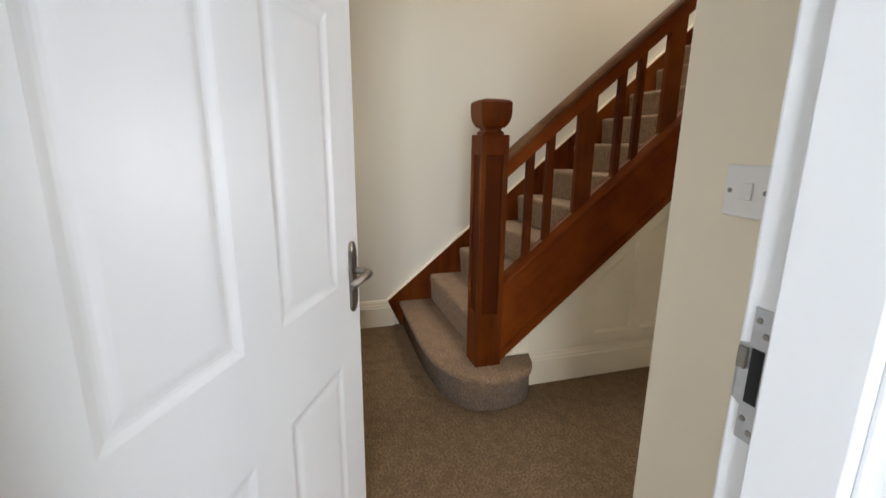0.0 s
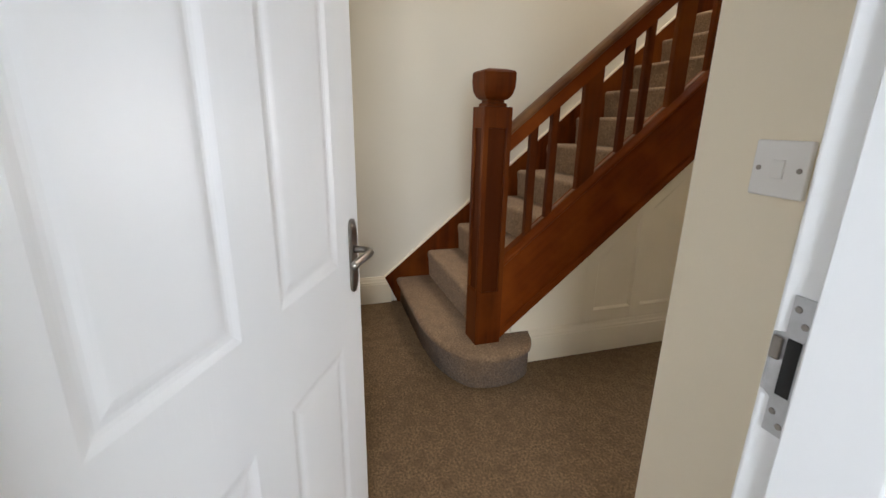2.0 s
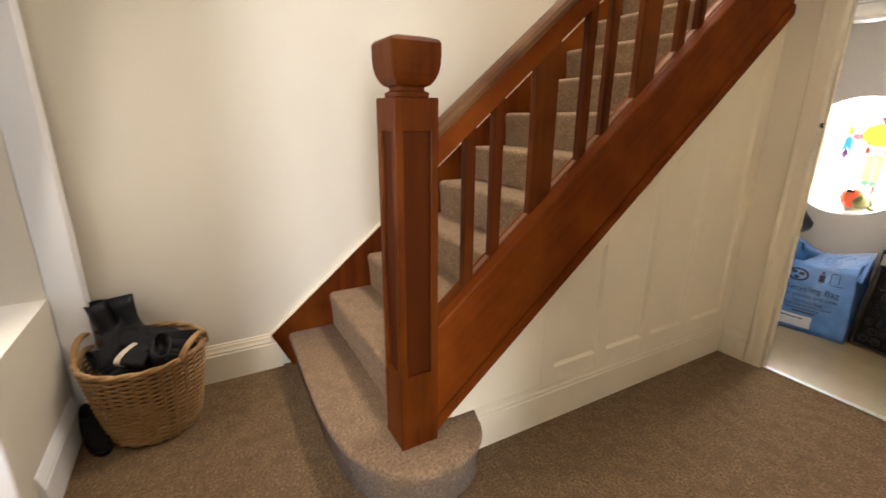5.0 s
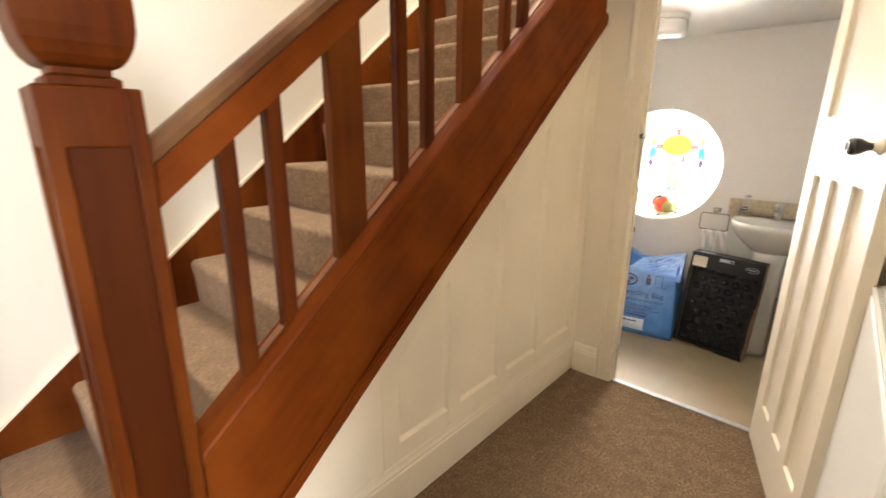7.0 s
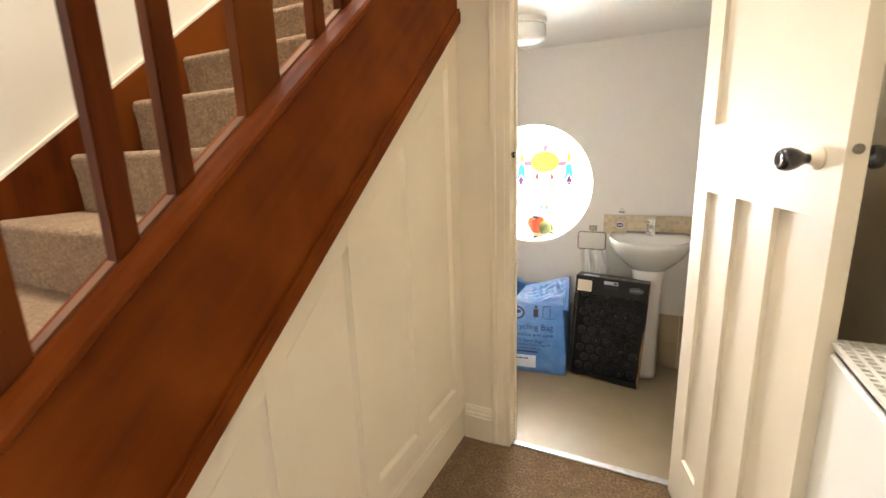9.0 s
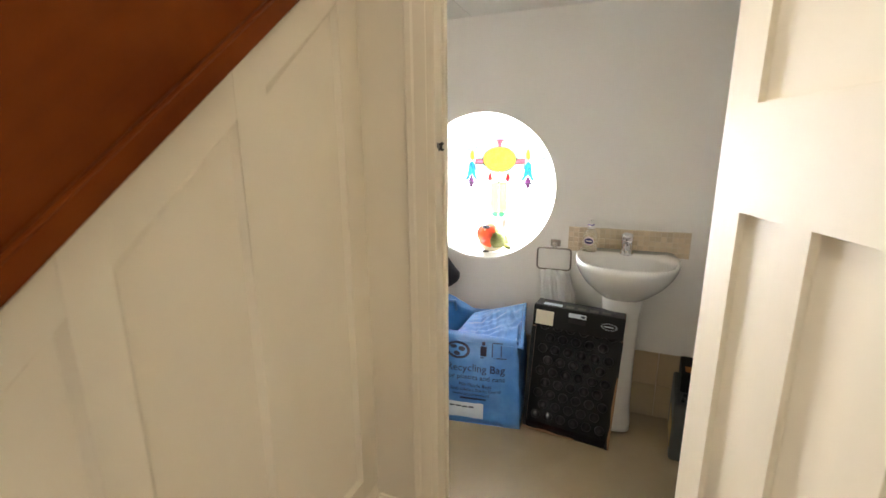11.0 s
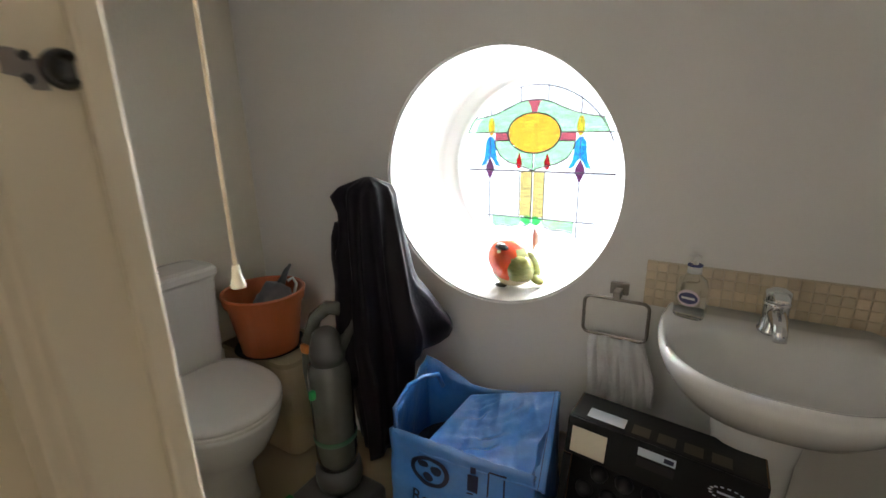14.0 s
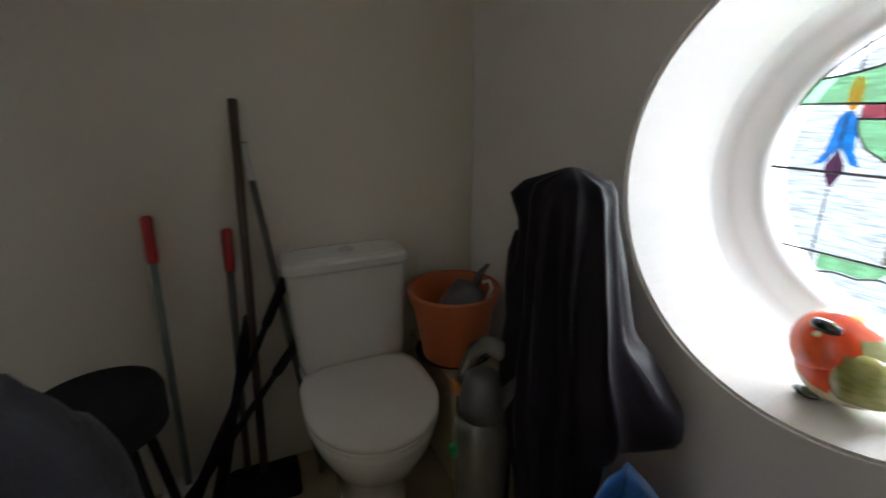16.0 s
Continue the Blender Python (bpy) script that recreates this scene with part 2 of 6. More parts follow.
bm = B(1.24, 1.57, 0.69, 2.835, -0.1, 2.6, bevel=0.006)
structure("wall_corridor", bm, "wall_corridor", "cream plaster corridor wall with an outer corner", "wall")
# toilet walls
bm = bmesh.new()
for a in ((-0.03, 0.19, 2.785, 2.835, -0.1, 2.6), (0.914, 1.24, 2.785, 2.835, -0.1, 2.6), (0.19, 0.914, 2.785, 2.835, 1.905, 2.6)):
    box(bm, *a)
structure("wall_toilet_front", bm, "gloss", "cream painted wall round the toilet doorway", "wall")
structure("wall_toilet_right", B(1.115, 1.30, 2.836, 4.4, -0.1, 2.6), "wall_wc", "off-white plaster wall of the toilet", "wall")
structure("ceiling_hall", B(0.68, 1.72, -0.36, 2.86, 2.42, 2.6), "ceiling", "white painted hall ceiling", "ceiling")
structure("ceiling_landing", B(-1.05, 0.68, -0.36, 0.35, 2.42, 2.6), "ceiling", "white ceiling at the foot of the stairs", "ceiling")
structure("wall_stairwell", B(0.68, 0.80, -0.36, 4.4, 2.6, 4.9), "wall_hall", "cream upper wall of the stairwell", "wall")
structure("wall_stairwell_end", B(-1.05, 0.68, 4.2, 4.4, 1.95, 4.9), "wall_hall", "cream end wall at the top of the stairs", "wall")
bm = bmesh.new()
for a in ((-1.05, 0.80, -0.36, 1.65, 4.8, 4.9), (-1.05, 0.80, 3.45, 4.4, 4.8, 4.9), (-1.05, -0.85, 1.65, 3.45, 4.8, 4.9), (0.55, 0.80, 1.65, 3.45, 4.8, 4.9)):
    box(bm, *a)
structure("ceiling_stairwell", bm, "ceiling", "white stairwell ceiling with a rooflight opening", "ceiling")
structure("ceiling_toilet", B(-0.03, 1.3, 2.836, 3.84, 1.865, 1.95), "ceiling", "low white toilet ceiling", "ceiling")
# sloping soffit under the stairs, over the toilet's end
structure("ceiling_soffit", P([(1.30, 0.46), (3.00, 1.865), (3.84, 1.865), (3.84, 1.93), (2.97, 1.93), (1.26, 0.52)], "x", -1.05, -0.035), "wall_wc", "painted sloping soffit under the stairs", "ceiling")
# first room
bm = bmesh.new()
for a in ((4.2, 4.35, -2.6, -1.7, -0.1, 2.6), (4.2, 4.35, -0.3, 2.2, -0.1, 2.6), (4.2, 4.35, -1.7, -0.3, -0.1, 0.9), (4.2, 4.35, -1.7, -0.3, 2.2, 2.6)):
    box(bm, *a)
structure("wall_room_window", bm, "ceiling", "white wall with the first room's window opening", "wall")
structure("wall_room_south", B(1.70, 4.2, -2.75, -2.6, -0.1, 2.6), "ceiling", "white wall of the first room", "wall")
structure("wall_room_north", B(1.70, 4.2, 2.2, 2.35, -0.1, 2.6), "ceiling", "white wall of the first room", "wall")
structure("ceiling_room", B(1.57, 4.35, -2.75, 2.35, 2.6, 2.7), "ceiling", "white ceiling of the first room", "ceiling")
structure("ground", B(-60, 60, -60, 60, -0.5, -0.3), material("paving", (0.3, 0.29, 0.27), 0.9, second=(0.2, 0.2, 0.18), scale=1), "grey paved ground outside", "ground")

# window wall with its round opening
bm = bmesh.new()
n = 72
for i in range(n):
    a0, a1 = 2 * math.pi * i / n, 2 * math.pi * (i + 1) / n

    def edge_at(a):
        c, s = math.cos(a), math.sin(a)
        tx = ((1.30 - WIN_X) if c > 0 else (WIN_X + 1.20)) / max(abs(c), 1e-9)
        tz = ((2.6 - WIN_Z) if s > 0 else (WIN_Z + 0.1)) / max(abs(s), 1e-9)
        t = min(tx, tz)
        return WIN_X + t * c, WIN_Z + t * s
    q0, q1 = edge_at(a0), edge_at(a1)
    p0 = (WIN_X + WIN_R * math.cos(a0), WIN_Z + WIN_R * math.sin(a0))
    p1 = (WIN_X + WIN_R * math.cos(a1), WIN_Z + WIN_R * math.sin(a1))
    for y, flip in ((3.84, False), (4.40, True)):
        f = [bm.verts.new((p[0], y, p[1])) for p in (p0, p1, q1, q0)]
        bm.faces.new(f[::-1] if flip else f)
    f = [bm.verts.new((p[0], y, p[1])) for p, y in ((p0, 3.84), (p0, 4.40), (p1, 4.40), (p1, 3.84))]
    bm.faces.new(f)
bmesh.ops.remove_doubles(bm, verts=bm.verts, dist=1e-5)
bmesh.ops.recalc_face_normals(bm, faces=bm.faces)
lip = [e for e in bm.edges if all(abs(v.co.y - 3.84) < 1e-4 and abs(math.hypot(v.co.x - WIN_X, v.co.z - WIN_Z) - WIN_R) < 1e-3 for v in e.verts)]
bmesh.ops.bevel(bm, geom=lip, offset=0.006, segments=2, affect="EDGES")
structure("wall_window", bm, "wall_wc", "off-white plaster wall with a deep round window opening", "wall")

# ---------------------------------------------------------------- stairs
RISE, GOING, Y1 = 0.19, 0.2275, 0.545
SL = RISE / GOING
NSTEP = 14
stairs = thing("staircase", "mahogany staircase with beige carpeted treads and a square newel", "staircase", pose(0, 0, 0))


def step_outline(y_n, z0, z1, depth):
    """Side outline of one carpeted step with a rounded nosing, in y and z."""
    r = 0.024
    nose = [(y_n + r - r * math.sin(a), z1 - r + r * math.cos(a)) for a in [math.pi / 2 * k / 8 for k in range(9)]]
    return [(y_n + depth, z1)] + nose + [(y_n + 0.001, z1 - 0.040), (y_n + 0.007, z1 - 0.075), (y_n + 0.012, z0), (y_n + depth, z0)]


# curtail step that wraps round the newel
def curtail(off):
    p = [(-1.035, Y1 - off), (-0.40, Y1 - 0.015 - off), (-0.10, Y1 + 0.005 - off), (0.03, Y1 + 0.05 - off * 0.8), (0.115, Y1 + 0.10 - off * 0.6), (0.165 + off * 0.6, Y1 + 0.16),
         (0.19 + off * 0.9, Y1 + 0.235), (0.193 + off, Y1 + 0.31), (0.17 + off * 0.9, Y1 + 0.39), (0.125 + off * 0.6, Y1 + 0.465 + off * 0.4), (0.06, Y1 + 0.505 + off * 0.4), (-0.034, Y1 + 0.53), (-1.035, Y1 + 0.53)]
    out = []
    for i in range(1, len(p) - 2):
        for k in range(4):
            t = k / 4
            a, b, c, d = [Vector((*p[(i + j) % len(p)], 0)) for j in (-1, 0, 1, 2)]
            if i >= len(p) - 3:
                q = b.lerp(c, t)
            else:
                q = 0.5 * ((2 * b) + (c - a) * t + (2 * a - 5 * b + 4 * c - d) * t * t + (3 * b - a - 3 * c + d) * t ** 3)
            out.append((q.x, q.y))
    return [p[0]] + out + [p[-2], p[-1]]


bm = bmesh.new()
rings = []
for z, off in ((0.0, -0.022), (0.135, -0.022), (0.146, 0.0), (0.165, 0.006), (0.182, 0.002), (0.19, -0.012)):
    rings.append([(x, y, z) for x, y in curtail(off)])
loft(bm, rings)
part("bullnose_step", bm, "stair_carpet", stairs, "beige carpeted curtail step with a rounded end", smooth=True)
for i in range(1, NSTEP):
    z1 = RISE * (i + 1)
    y_n = Y1 + GOING * i
    zb = z1 - RISE - (0.0 if i == 1 else 0.10)
    part("step", P(step_outline(y_n, z1 - RISE + 0.001, z1, GOING + 0.03), "x", -1.035, -0.032), "stair_carpet", stairs)
Y_TOP = Y1 + GOING * NSTEP

# wall string: top edge, foot cut back at an angle
z_ws = lambda y: 0.65 + SL * (y - 1.0)
# the darker mahogany tone carries the shade on this board
part("wall_string", P([(0.545, 0.0), (0.455, z_ws(0.455)), (4.0, z_ws(4.0)), (4.0, z_ws(4.0) - 0.5), (0.95, 0.0)], "x", -1.049, -1.022), "wood", stairs)
part("string_bead", P([(0.455, z_ws(0.455)), (0.455, z_ws(0.455) + 0.012), (4.0, z_ws(4.0) + 0.012), (4.0, z_ws(4.0))], "x", -1.0485, -1.028), "gloss", stairs, "cream painted bead")
# outer string
z_up = lambda y: 1.135 + SL * (y - 1.5)
z_lo = lambda y: 0.964 + SL * (y - 1.8)
YE = 2.765
bm = P([(0.80, z_lo(0.865)), (0.80, z_up(0.80)), (YE, z_up(YE)), (YE, z_lo(YE)), (0.865, z_lo(0.865))], "x", -0.030, 0.018)
part("outer_string", bm, "wood_slope", stairs)
bm = P([(0.865, z_lo(0.865) - 0.004), (0.865, z_lo(0.865) + 0.048), (YE, z_lo(YE) + 0.048), (YE, z_lo(YE) - 0.004)], "x", 0.0185, 0.034)
bmesh.ops.bevel(bm, geom=[e for e in bm.edges if all(v.co.x > 0.03 for v in e.verts)], offset=0.006, segments=3, affect="EDGES")
part("string_moulding", bm, "wood_slope", stairs)
cap = [(-0.036, 0.0), (-0.036, 0.022), (-0.030, 0.028), (0.018, 0.028), (0.024, 0.025), (0.032, 0.018), (0.043, 0.010), (0.047, 0.002), (0.047, -0.010), (0.041, -0.017), (0.034, -0.020), (0.0186, -0.021), (0.0186, 0.0)]
bm = bmesh.new()
loft(bm, [[(x, y, z_up(y) + z) for x, z in cap] for y in (0.866, YE)])
part("base_rail", bm, "wood_slope", stairs)
# handrail: moulded section swept along the slope
z_ru = lambda y: 1.63 + SL * (y - 1.3)
bm = bmesh.new()
loft(bm, [[(x, y, z_ru(y) + z) for x, z in ((-0.020, -0.125), (0.022, -0.125), (0.022, -0.047), (-0.020, -0.047))] for y in (0.858, 3.3)])
rail = part("handrail", bm, "wood_slope", stairs)
sec = [(-0.024, -0.0465), (0.026, -0.0465), (0.035, -0.040), (0.037, -0.022), (0.030, -0.006), (0.014, 0.0), (-0.010, 0.0), (-0.028, -0.006), (-0.035, -0.022), (-0.033, -0.040)]
bm = bmesh.new()
loft(bm, [[(x, y, z_ru(y) + z) for x, z in sec] for y in (0.858, 3.3)])
part("rail_cap", bm, "wood_cap", rail, "worn brown moulded cap of the handrail")
# balusters: two slim and one broad board, repeated
for k in range(5):
    for y, w in ((1.010, 0.038), (1.118, 0.038), (1.312, 0.098)):
        yy = y + 0.49 * k
        if yy > 3.2:
            continue
        a, b2 = yy - w / 2, yy + w / 2
        bm = P([(a, z_up(a) + 0.022), (a, z_ru(a) - 0.115), (b2, z_ru(b2) - 0.115), (b2, z_up(b2) + 0.022)], "x", -0.017, 0.015)
        bmesh.ops.bevel(bm, geom=[e for e in bm.edges if abs(e.verts[0].co.z - e.verts[1].co.z) > 0.3], offset=0.003, segments=2, affect="EDGES")
        part("baluster", bm, "wood", stairs)
# pale worn fillets let into the base rail between the balusters
FEET = sorted((y + 0.49 * k, w) for k in range(5) for y, w in ((1.010, 0.038), (1.118, 0.038), (1.312, 0.098)) if y + 0.49 * k < YE - 0.05)
for (ya, wa), (yb, wb) in zip(FEET, FEET[1:]):
    a, b2 = ya + wa / 2 + 0.002, yb - wb / 2 - 0.002
    part("fillet", P([(a, z_up(a) + 0.0285), (a, z_up(a) + 0.033), (b2, z_up(b2) + 0.033), (b2, z_up(b2) + 0.0285)], "x", -0.012, 0.010), "wood_light", stairs, "pale worn fillet strip")
# newel with sunk panels, coloured darker than the frame
NX, NY, H = -0.0045, 0.795, 0.0695
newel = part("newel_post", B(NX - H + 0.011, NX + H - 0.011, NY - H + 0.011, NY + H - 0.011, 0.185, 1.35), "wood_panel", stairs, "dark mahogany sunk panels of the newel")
bm = bmesh.new()
for sx in (-1, 1):
    for sy in (-1, 1):
        x, y = NX + sx * (H - 0.0135), NY + sy * (H - 0.0135)
        box(bm, x - 0.0135, x + 0.0135, y - 0.0135, y + 0.0135, 0.188, 1.355, bevel=0.004)
for z0, z1 in ((0.1885, 0.475), (1.262, 1.3545)):
    box(bm, NX - H + 0.0005, NX + H - 0.0005, NY - H + 0.0005, NY + H - 0.0005, z0, z1, bevel=0.004)
part("newel_frame", bm, "wood", newel)
bm = bmesh.new()
rings = []
for w, z in ((0.044, 1.353), (0.050, 1.357), (0.050, 1.368), (0.040, 1.374), (0.040, 1.383), (0.052, 1.388), (0.062, 1.40), (0.070, 1.418), (0.0745, 1.44), (0.076, 1.465), (0.0755, 1.498), (0.070, 1.506), (0.045, 1.514), (0.0, 1.519)):
    r = min(0.005, w * 0.2)
    ring = []
    for cx, cy, a0 in ((1, 1, 0), (-1, 1, 90), (-1, -1, 180), (1, -1, 270)):
        for k in range(4):
            a = radians(a0 + 30 * k)
            ring.append((NX + cx * (w - r) + r * math.cos(a), NY + cy * (w - r) + r * math.sin(a), z))
    rings.append(ring)
loft(bm, rings)
part("newel_cap", bm, "wood", newel, smooth=False)

# ---------------------------------------------------------------- panelling under the stairs
z_pan = lambda y: z_lo(y) + 0.01
spandrel = thing("spandrel_panelling", "cream painted timber panelling under the stairs", "panelling", kind="structure")
part("backing", P([(0.93, 0.0), (0.93, z_pan(0.93)), (2.786, z_pan(2.786)), (2.786, 0.0)], "x", -0.034, -0.014), "gloss", spandrel)
# stiles and the sloping top rail stand proud, panels stay sunk
STILES = ((0.96, 1.06), (1.40, 1.47), (1.72, 1.79), (2.04, 2.105), (2.36, 2.44), (2.70, 2.786))
for a, b2 in STILES:
    bm = P([(a, 0.20), (a, z_pan(a) - 0.001), (b2, z_pan(b2) - 0.001), (b2, 0.20)], "x", -0.0135, 0.0)
    part("stile", bm, "gloss", spandrel)
for (a, b2), (c, d) in zip(STILES, STILES[1:]):
    for u, v, mat in ((b2 + 0.0005, c - 0.0005, "gloss"),):
        top = 0.115
        part("top_rail", P([(u, z_pan(u) - top), (u, z_pan(u) - 0.001), (v, z_pan(v) - 0.001), (v, z_pan(v) - top)], "x", -0.0135, -0.0004), mat, spandrel)
        if z_pan(u) - top > 0.30:
            part("bottom_rail", B(-0.0135, -0.0004, u, v, 0.20, 0.268), mat, spandrel)
            bm = bmesh.new()
            inner = [(u, 0.268), (v, 0.268), (v, z_pan(v) - top), (u, z_pan(u) - top)]
            cy, cz = sum(p[0] for p in inner) / 4, sum(p[1] for p in inner) / 4
            k = 0.012
            small = [(u + k, 0.268 + k), (v - k, 0.268 + k), (v - k, z_pan(v) - top - k * 1.3), (u + k, z_pan(u) - top - k * 1.3)]
            o1 = [bm.verts.new((-0.002, *p)) for p in inner]
            o2 = [bm.verts.new((-0.013, *p)) for p in small]
            for i in range(4):
                bm.faces.new((o1[i], o1[(i + 1) % 4], o2[(i + 1) % 4], o2[i]))
            bmesh.ops.recalc_face_normals(bm, faces=bm.faces)
            part("panel_moulding", bm, "gloss", spandrel)
        else:
            part("infill", P([(u, 0.20), (u, z_pan(u) - top), (v, z_pan(v) - top), (v, 0.20)], "x", -0.0135, -0.0004), mat, spandrel)


# skirting boards: one moulded section
def skirting(name, p0, p1, out, h=0.19, mat="gloss", group="skirting boards"):
    """From p0 to p1 on the floor; out: unit normal away from the wall."""
    s = h / 0.19
    sec = [(0, 0), (0.020, 0), (0.020, 0.135 * s), (0.016, 0.141 * s), (0.017, 0.150 * s), (0.012, 0.160 * s), (0.010, 0.174 * s), (0.006, 0.180 * s), (0.006, 0.187 * s), (0.0, 0.19 * s)]
    bm = bmesh.new()
    loft(bm, [[(p[0] + out[0] * d, p[1] + out[1] * d, z) for d, z in sec] for p in (p0, p1)])
    return structure(name, bm, mat, "cream painted moulded skirting board", "skirting board")


skirting("baseboard_stairs", (-0.018, 1.03), (-0.018, 2.784), (1, 0), 0.20)
skirting("baseboard_west", (-1.05, -0.36), (-1.05, 0.50), (1, 0), 0.20)
skirting("baseboard_toilet_wall", (0.006, 2.785), (0.138, 2.785), (0, -1), 0.16)
skirting("baseboard_corridor", (1.24, 0.69), (1.24, 2.784), (-1, 0), 0.16, "white_gloss")
skirting("baseboard_return", (1.222, 0.69), (1.57, 0.69), (0, -1), 0.16, "white_gloss")
skirting("baseboard_front", (-0.9, -0.36), (-0.40, -0.36), (0, 1), 0.18, "white_gloss")


# ---------------------------------------------------------------- doors
def panel_leaf(parent, w, h, th, panels, mat, raised, depth=0.009):
    """A panelled leaf: frame boards, and a sunk panel in each opening on both faces. panels: (x0, x1, z0, z1)."""
    xs = sorted({0.0, w, *(p[0] for p in panels), *(p[1] for p in panels)})
    zs = sorted({0.0, h, *(p[2] for p in panels), *(p[3] for p in panels)})
    bm = bmesh.new()
    grid = {}

    def hole(xa, xb, za, zb):
        return any(p[0] - 1e-6 <= xa and xb <= p[1] + 1e-6 and p[2] - 1e-6 <= za and zb <= p[3] + 1e-6 for p in panels)
    for y in (0.0, th):
        for xa, xb in zip(xs, xs[1:]):
            for za, zb in zip(zs, zs[1:]):
                if not hole(xa, xb, za, zb):
                    bm.faces.new([bm.verts.new((x, y, z)) for x, z in ((xa, za), (xb, za), (xb, zb), (xa, zb))])
    for a, b2 in (((0, 0), (w, 0)), ((w, 0), (w, h)), ((w, h), (0, h)), ((0, h), (0, 0))):
        bm.faces.new([bm.verts.new(p) for p in ((a[0], 0, a[1]), (b2[0], 0, b2[1]), (b2[0], th, b2[1]), (a[0], th, a[1]))])
    bmesh.ops.remove_doubles(bm, verts=bm.verts, dist=1e-5)
    bmesh.ops.recalc_face_normals(bm, faces=bm.faces)
    part("frame", bm, mat, parent)
    for x0, x1, z0, z1 in panels:
        bm = bmesh.new()
        for y, s in ((0.0, 1), (th, -1)):
            loops = [(0.0, 0.0), (0.006, 0.0010), (0.014, 0.0026), (0.021, 0.0033), (0.028, 0.0031), (0.036, 0.0020), (0.043, 0.0014), (0.048, 0.0013)] if raised else [(0.0, 0.0), (0.0015, depth), (0.004, depth + 0.001)]
            rings = []
            for k, d in loops:
                rings.append([bm.verts.new((x, y + s * d, z)) for x, z in ((x0 + k, z0 + k), (x1 - k, z0 + k), (x1 - k, z1 - k), (x0 + k, z1 - k))])
            for r0, r1 in zip(rings, rings[1:]):
                for i in range(4):
                    bm.faces.new((r0[i], r0[(i + 1) % 4], r1[(i + 1) % 4], r1[i]))
            bm.faces.new(rings[-1])
        bmesh.ops.recalc_face_normals(bm, faces=bm.faces)
        part("panel", bm, mat, parent)


W1 = 0.84
door = tagged(thing("door_1", "white moulded six-panel door standing half open", "door", pose(1.565, -0.31, 0.008, 0, 0, 152.4)), kind="structure")
panel_leaf(door, W1, 1.98, 0.038, [(0.088, 0.345, 0.952, 1.565), (0.458, 0.710, 0.952, 1.565), (0.088, 0.345, 0.20, 0.743), (0.462, 0.716, 0.20, 0.743), (0.088, 0.345, 1.675, 1.87), (0.458, 0.710, 1.675, 1.87)], "white_gloss", True)


def lever_handle(parent, x, z, s, y):
    """A pewter lever on a long rounded back plate; s: the side of the leaf it stands on."""
    bm = bmesh.new()
    out = [(0.019 * math.cos(a), 0.0765 + 0.019 * math.sin(a)) for a in [math.pi * k / 10 for k in range(11)]]
    out += [(-0.019, -0.0765)] + [(0.019 * math.cos(a), -0.0765 + 0.019 * math.sin(a)) for a in [math.pi + math.pi * k / 10 for k in range(11)]]
    rings = [[(x + k * p[0], y + s * d, z + k * p[1]) for p in out] for d, k in ((0.0, 1.0), (0.005, 1.0), (0.008, 0.86))]
    loft(bm, rings)
    plate = part("handle_plate", bm, "steel", parent, "brushed pewter back plate", smooth=False)
    bm = tube(bmesh.new(), [(x, y + s * d, z + 0.018) for d in (0.006, 0.02, 0.035)] + [(x - 0.006, y + s * 0.048, z + 0.018), (x - 0.02, y + s * 0.056, z + 0.018), (x - 0.045, y + s * 0.055, z + 0.017), (x - 0.075, y + s * 0.05, z + 0.014), (x - 0.10, y + s * 0.047, z + 0.010), (x - 0.106, y + s * 0.046, z + 0.009)],
              [0.011, 0.0085, 0.0085, 0.0085, 0.009, 0.0095, 0.0095, 0.0095, 0.009, 0.004], 12)
    part("lever", bm, "steel", plate, smooth=True)


lever_handle(door, W1 - 0.045, 0.955, -1, 0.0)
lever_handle(door, W1 - 0.045, 0.955, 1, 0.038)
part("latch_face", B(W1, W1 + 0.0015, 0.009, 0.029, 0.86, 1.02), "steel", door, "steel latch face plate on the door edge")

# lining and stops of the first doorway
bm = bmesh.new()
for a in ((1.577, 1.728, 0.505, 0.528, 0, 2.03), (1.565, 1.728, -0.346, -0.314, 0, 2.03), (1.577, 1.728, -0.346, 0.528, 2.0, 2.031)):
    box(bm, *a, bevel=0.007, seg=3)
structure("door_lining", bm, "white_gloss", "white painted timber door lining", "door frame")
bm = bmesh.new()
for a in ((1.6245, 1.727, 0.492, 0.5048, 0, 1.998), (1.628, 1.727, -0.3138, -0.301, 0, 1.998)):
    box(bm, *a, bevel=0.003)
structure("door_stop", bm, "white_gloss", "white painted door stop strips", "door frame")


def architrave(name, x, s, y0, y1, ztop, mat):
    """Moulded casing round an opening in a wall of constant x; s: the side that it stands out to."""
    sec = [(0, 0), (0.004, 0.0), (0.006, 0.006), (0.008, 0.020), (0.008, 0.034), (0.005, 0.044), (0.007, 0.052), (0.005, 0.062), (0, 0.062)]
    bm = bmesh.new()
    for y, d in ((y0, -1), (y1, 1)):
        loft(bm, [[(x + s * o, y + d * (0.004 + e), z) for o, e in sec] for z in (0.0, ztop + 0.06)])
    loft(bm, [[(x + s * o, y, ztop + 0.004 + e) for o, e in sec] for y in (y0 - 0.003, y1 + 0.003)])
    return structure(name, bm, mat, "white painted moulded door casing", "door frame")


architrave("trim_doorway_hall", 1.5695, -1, -0.335, 0.524, 2.02, "white_gloss")
architrave("trim_doorway_room", 1.7285, 1, -0.314, 0.505, 2.0, "white_gloss")

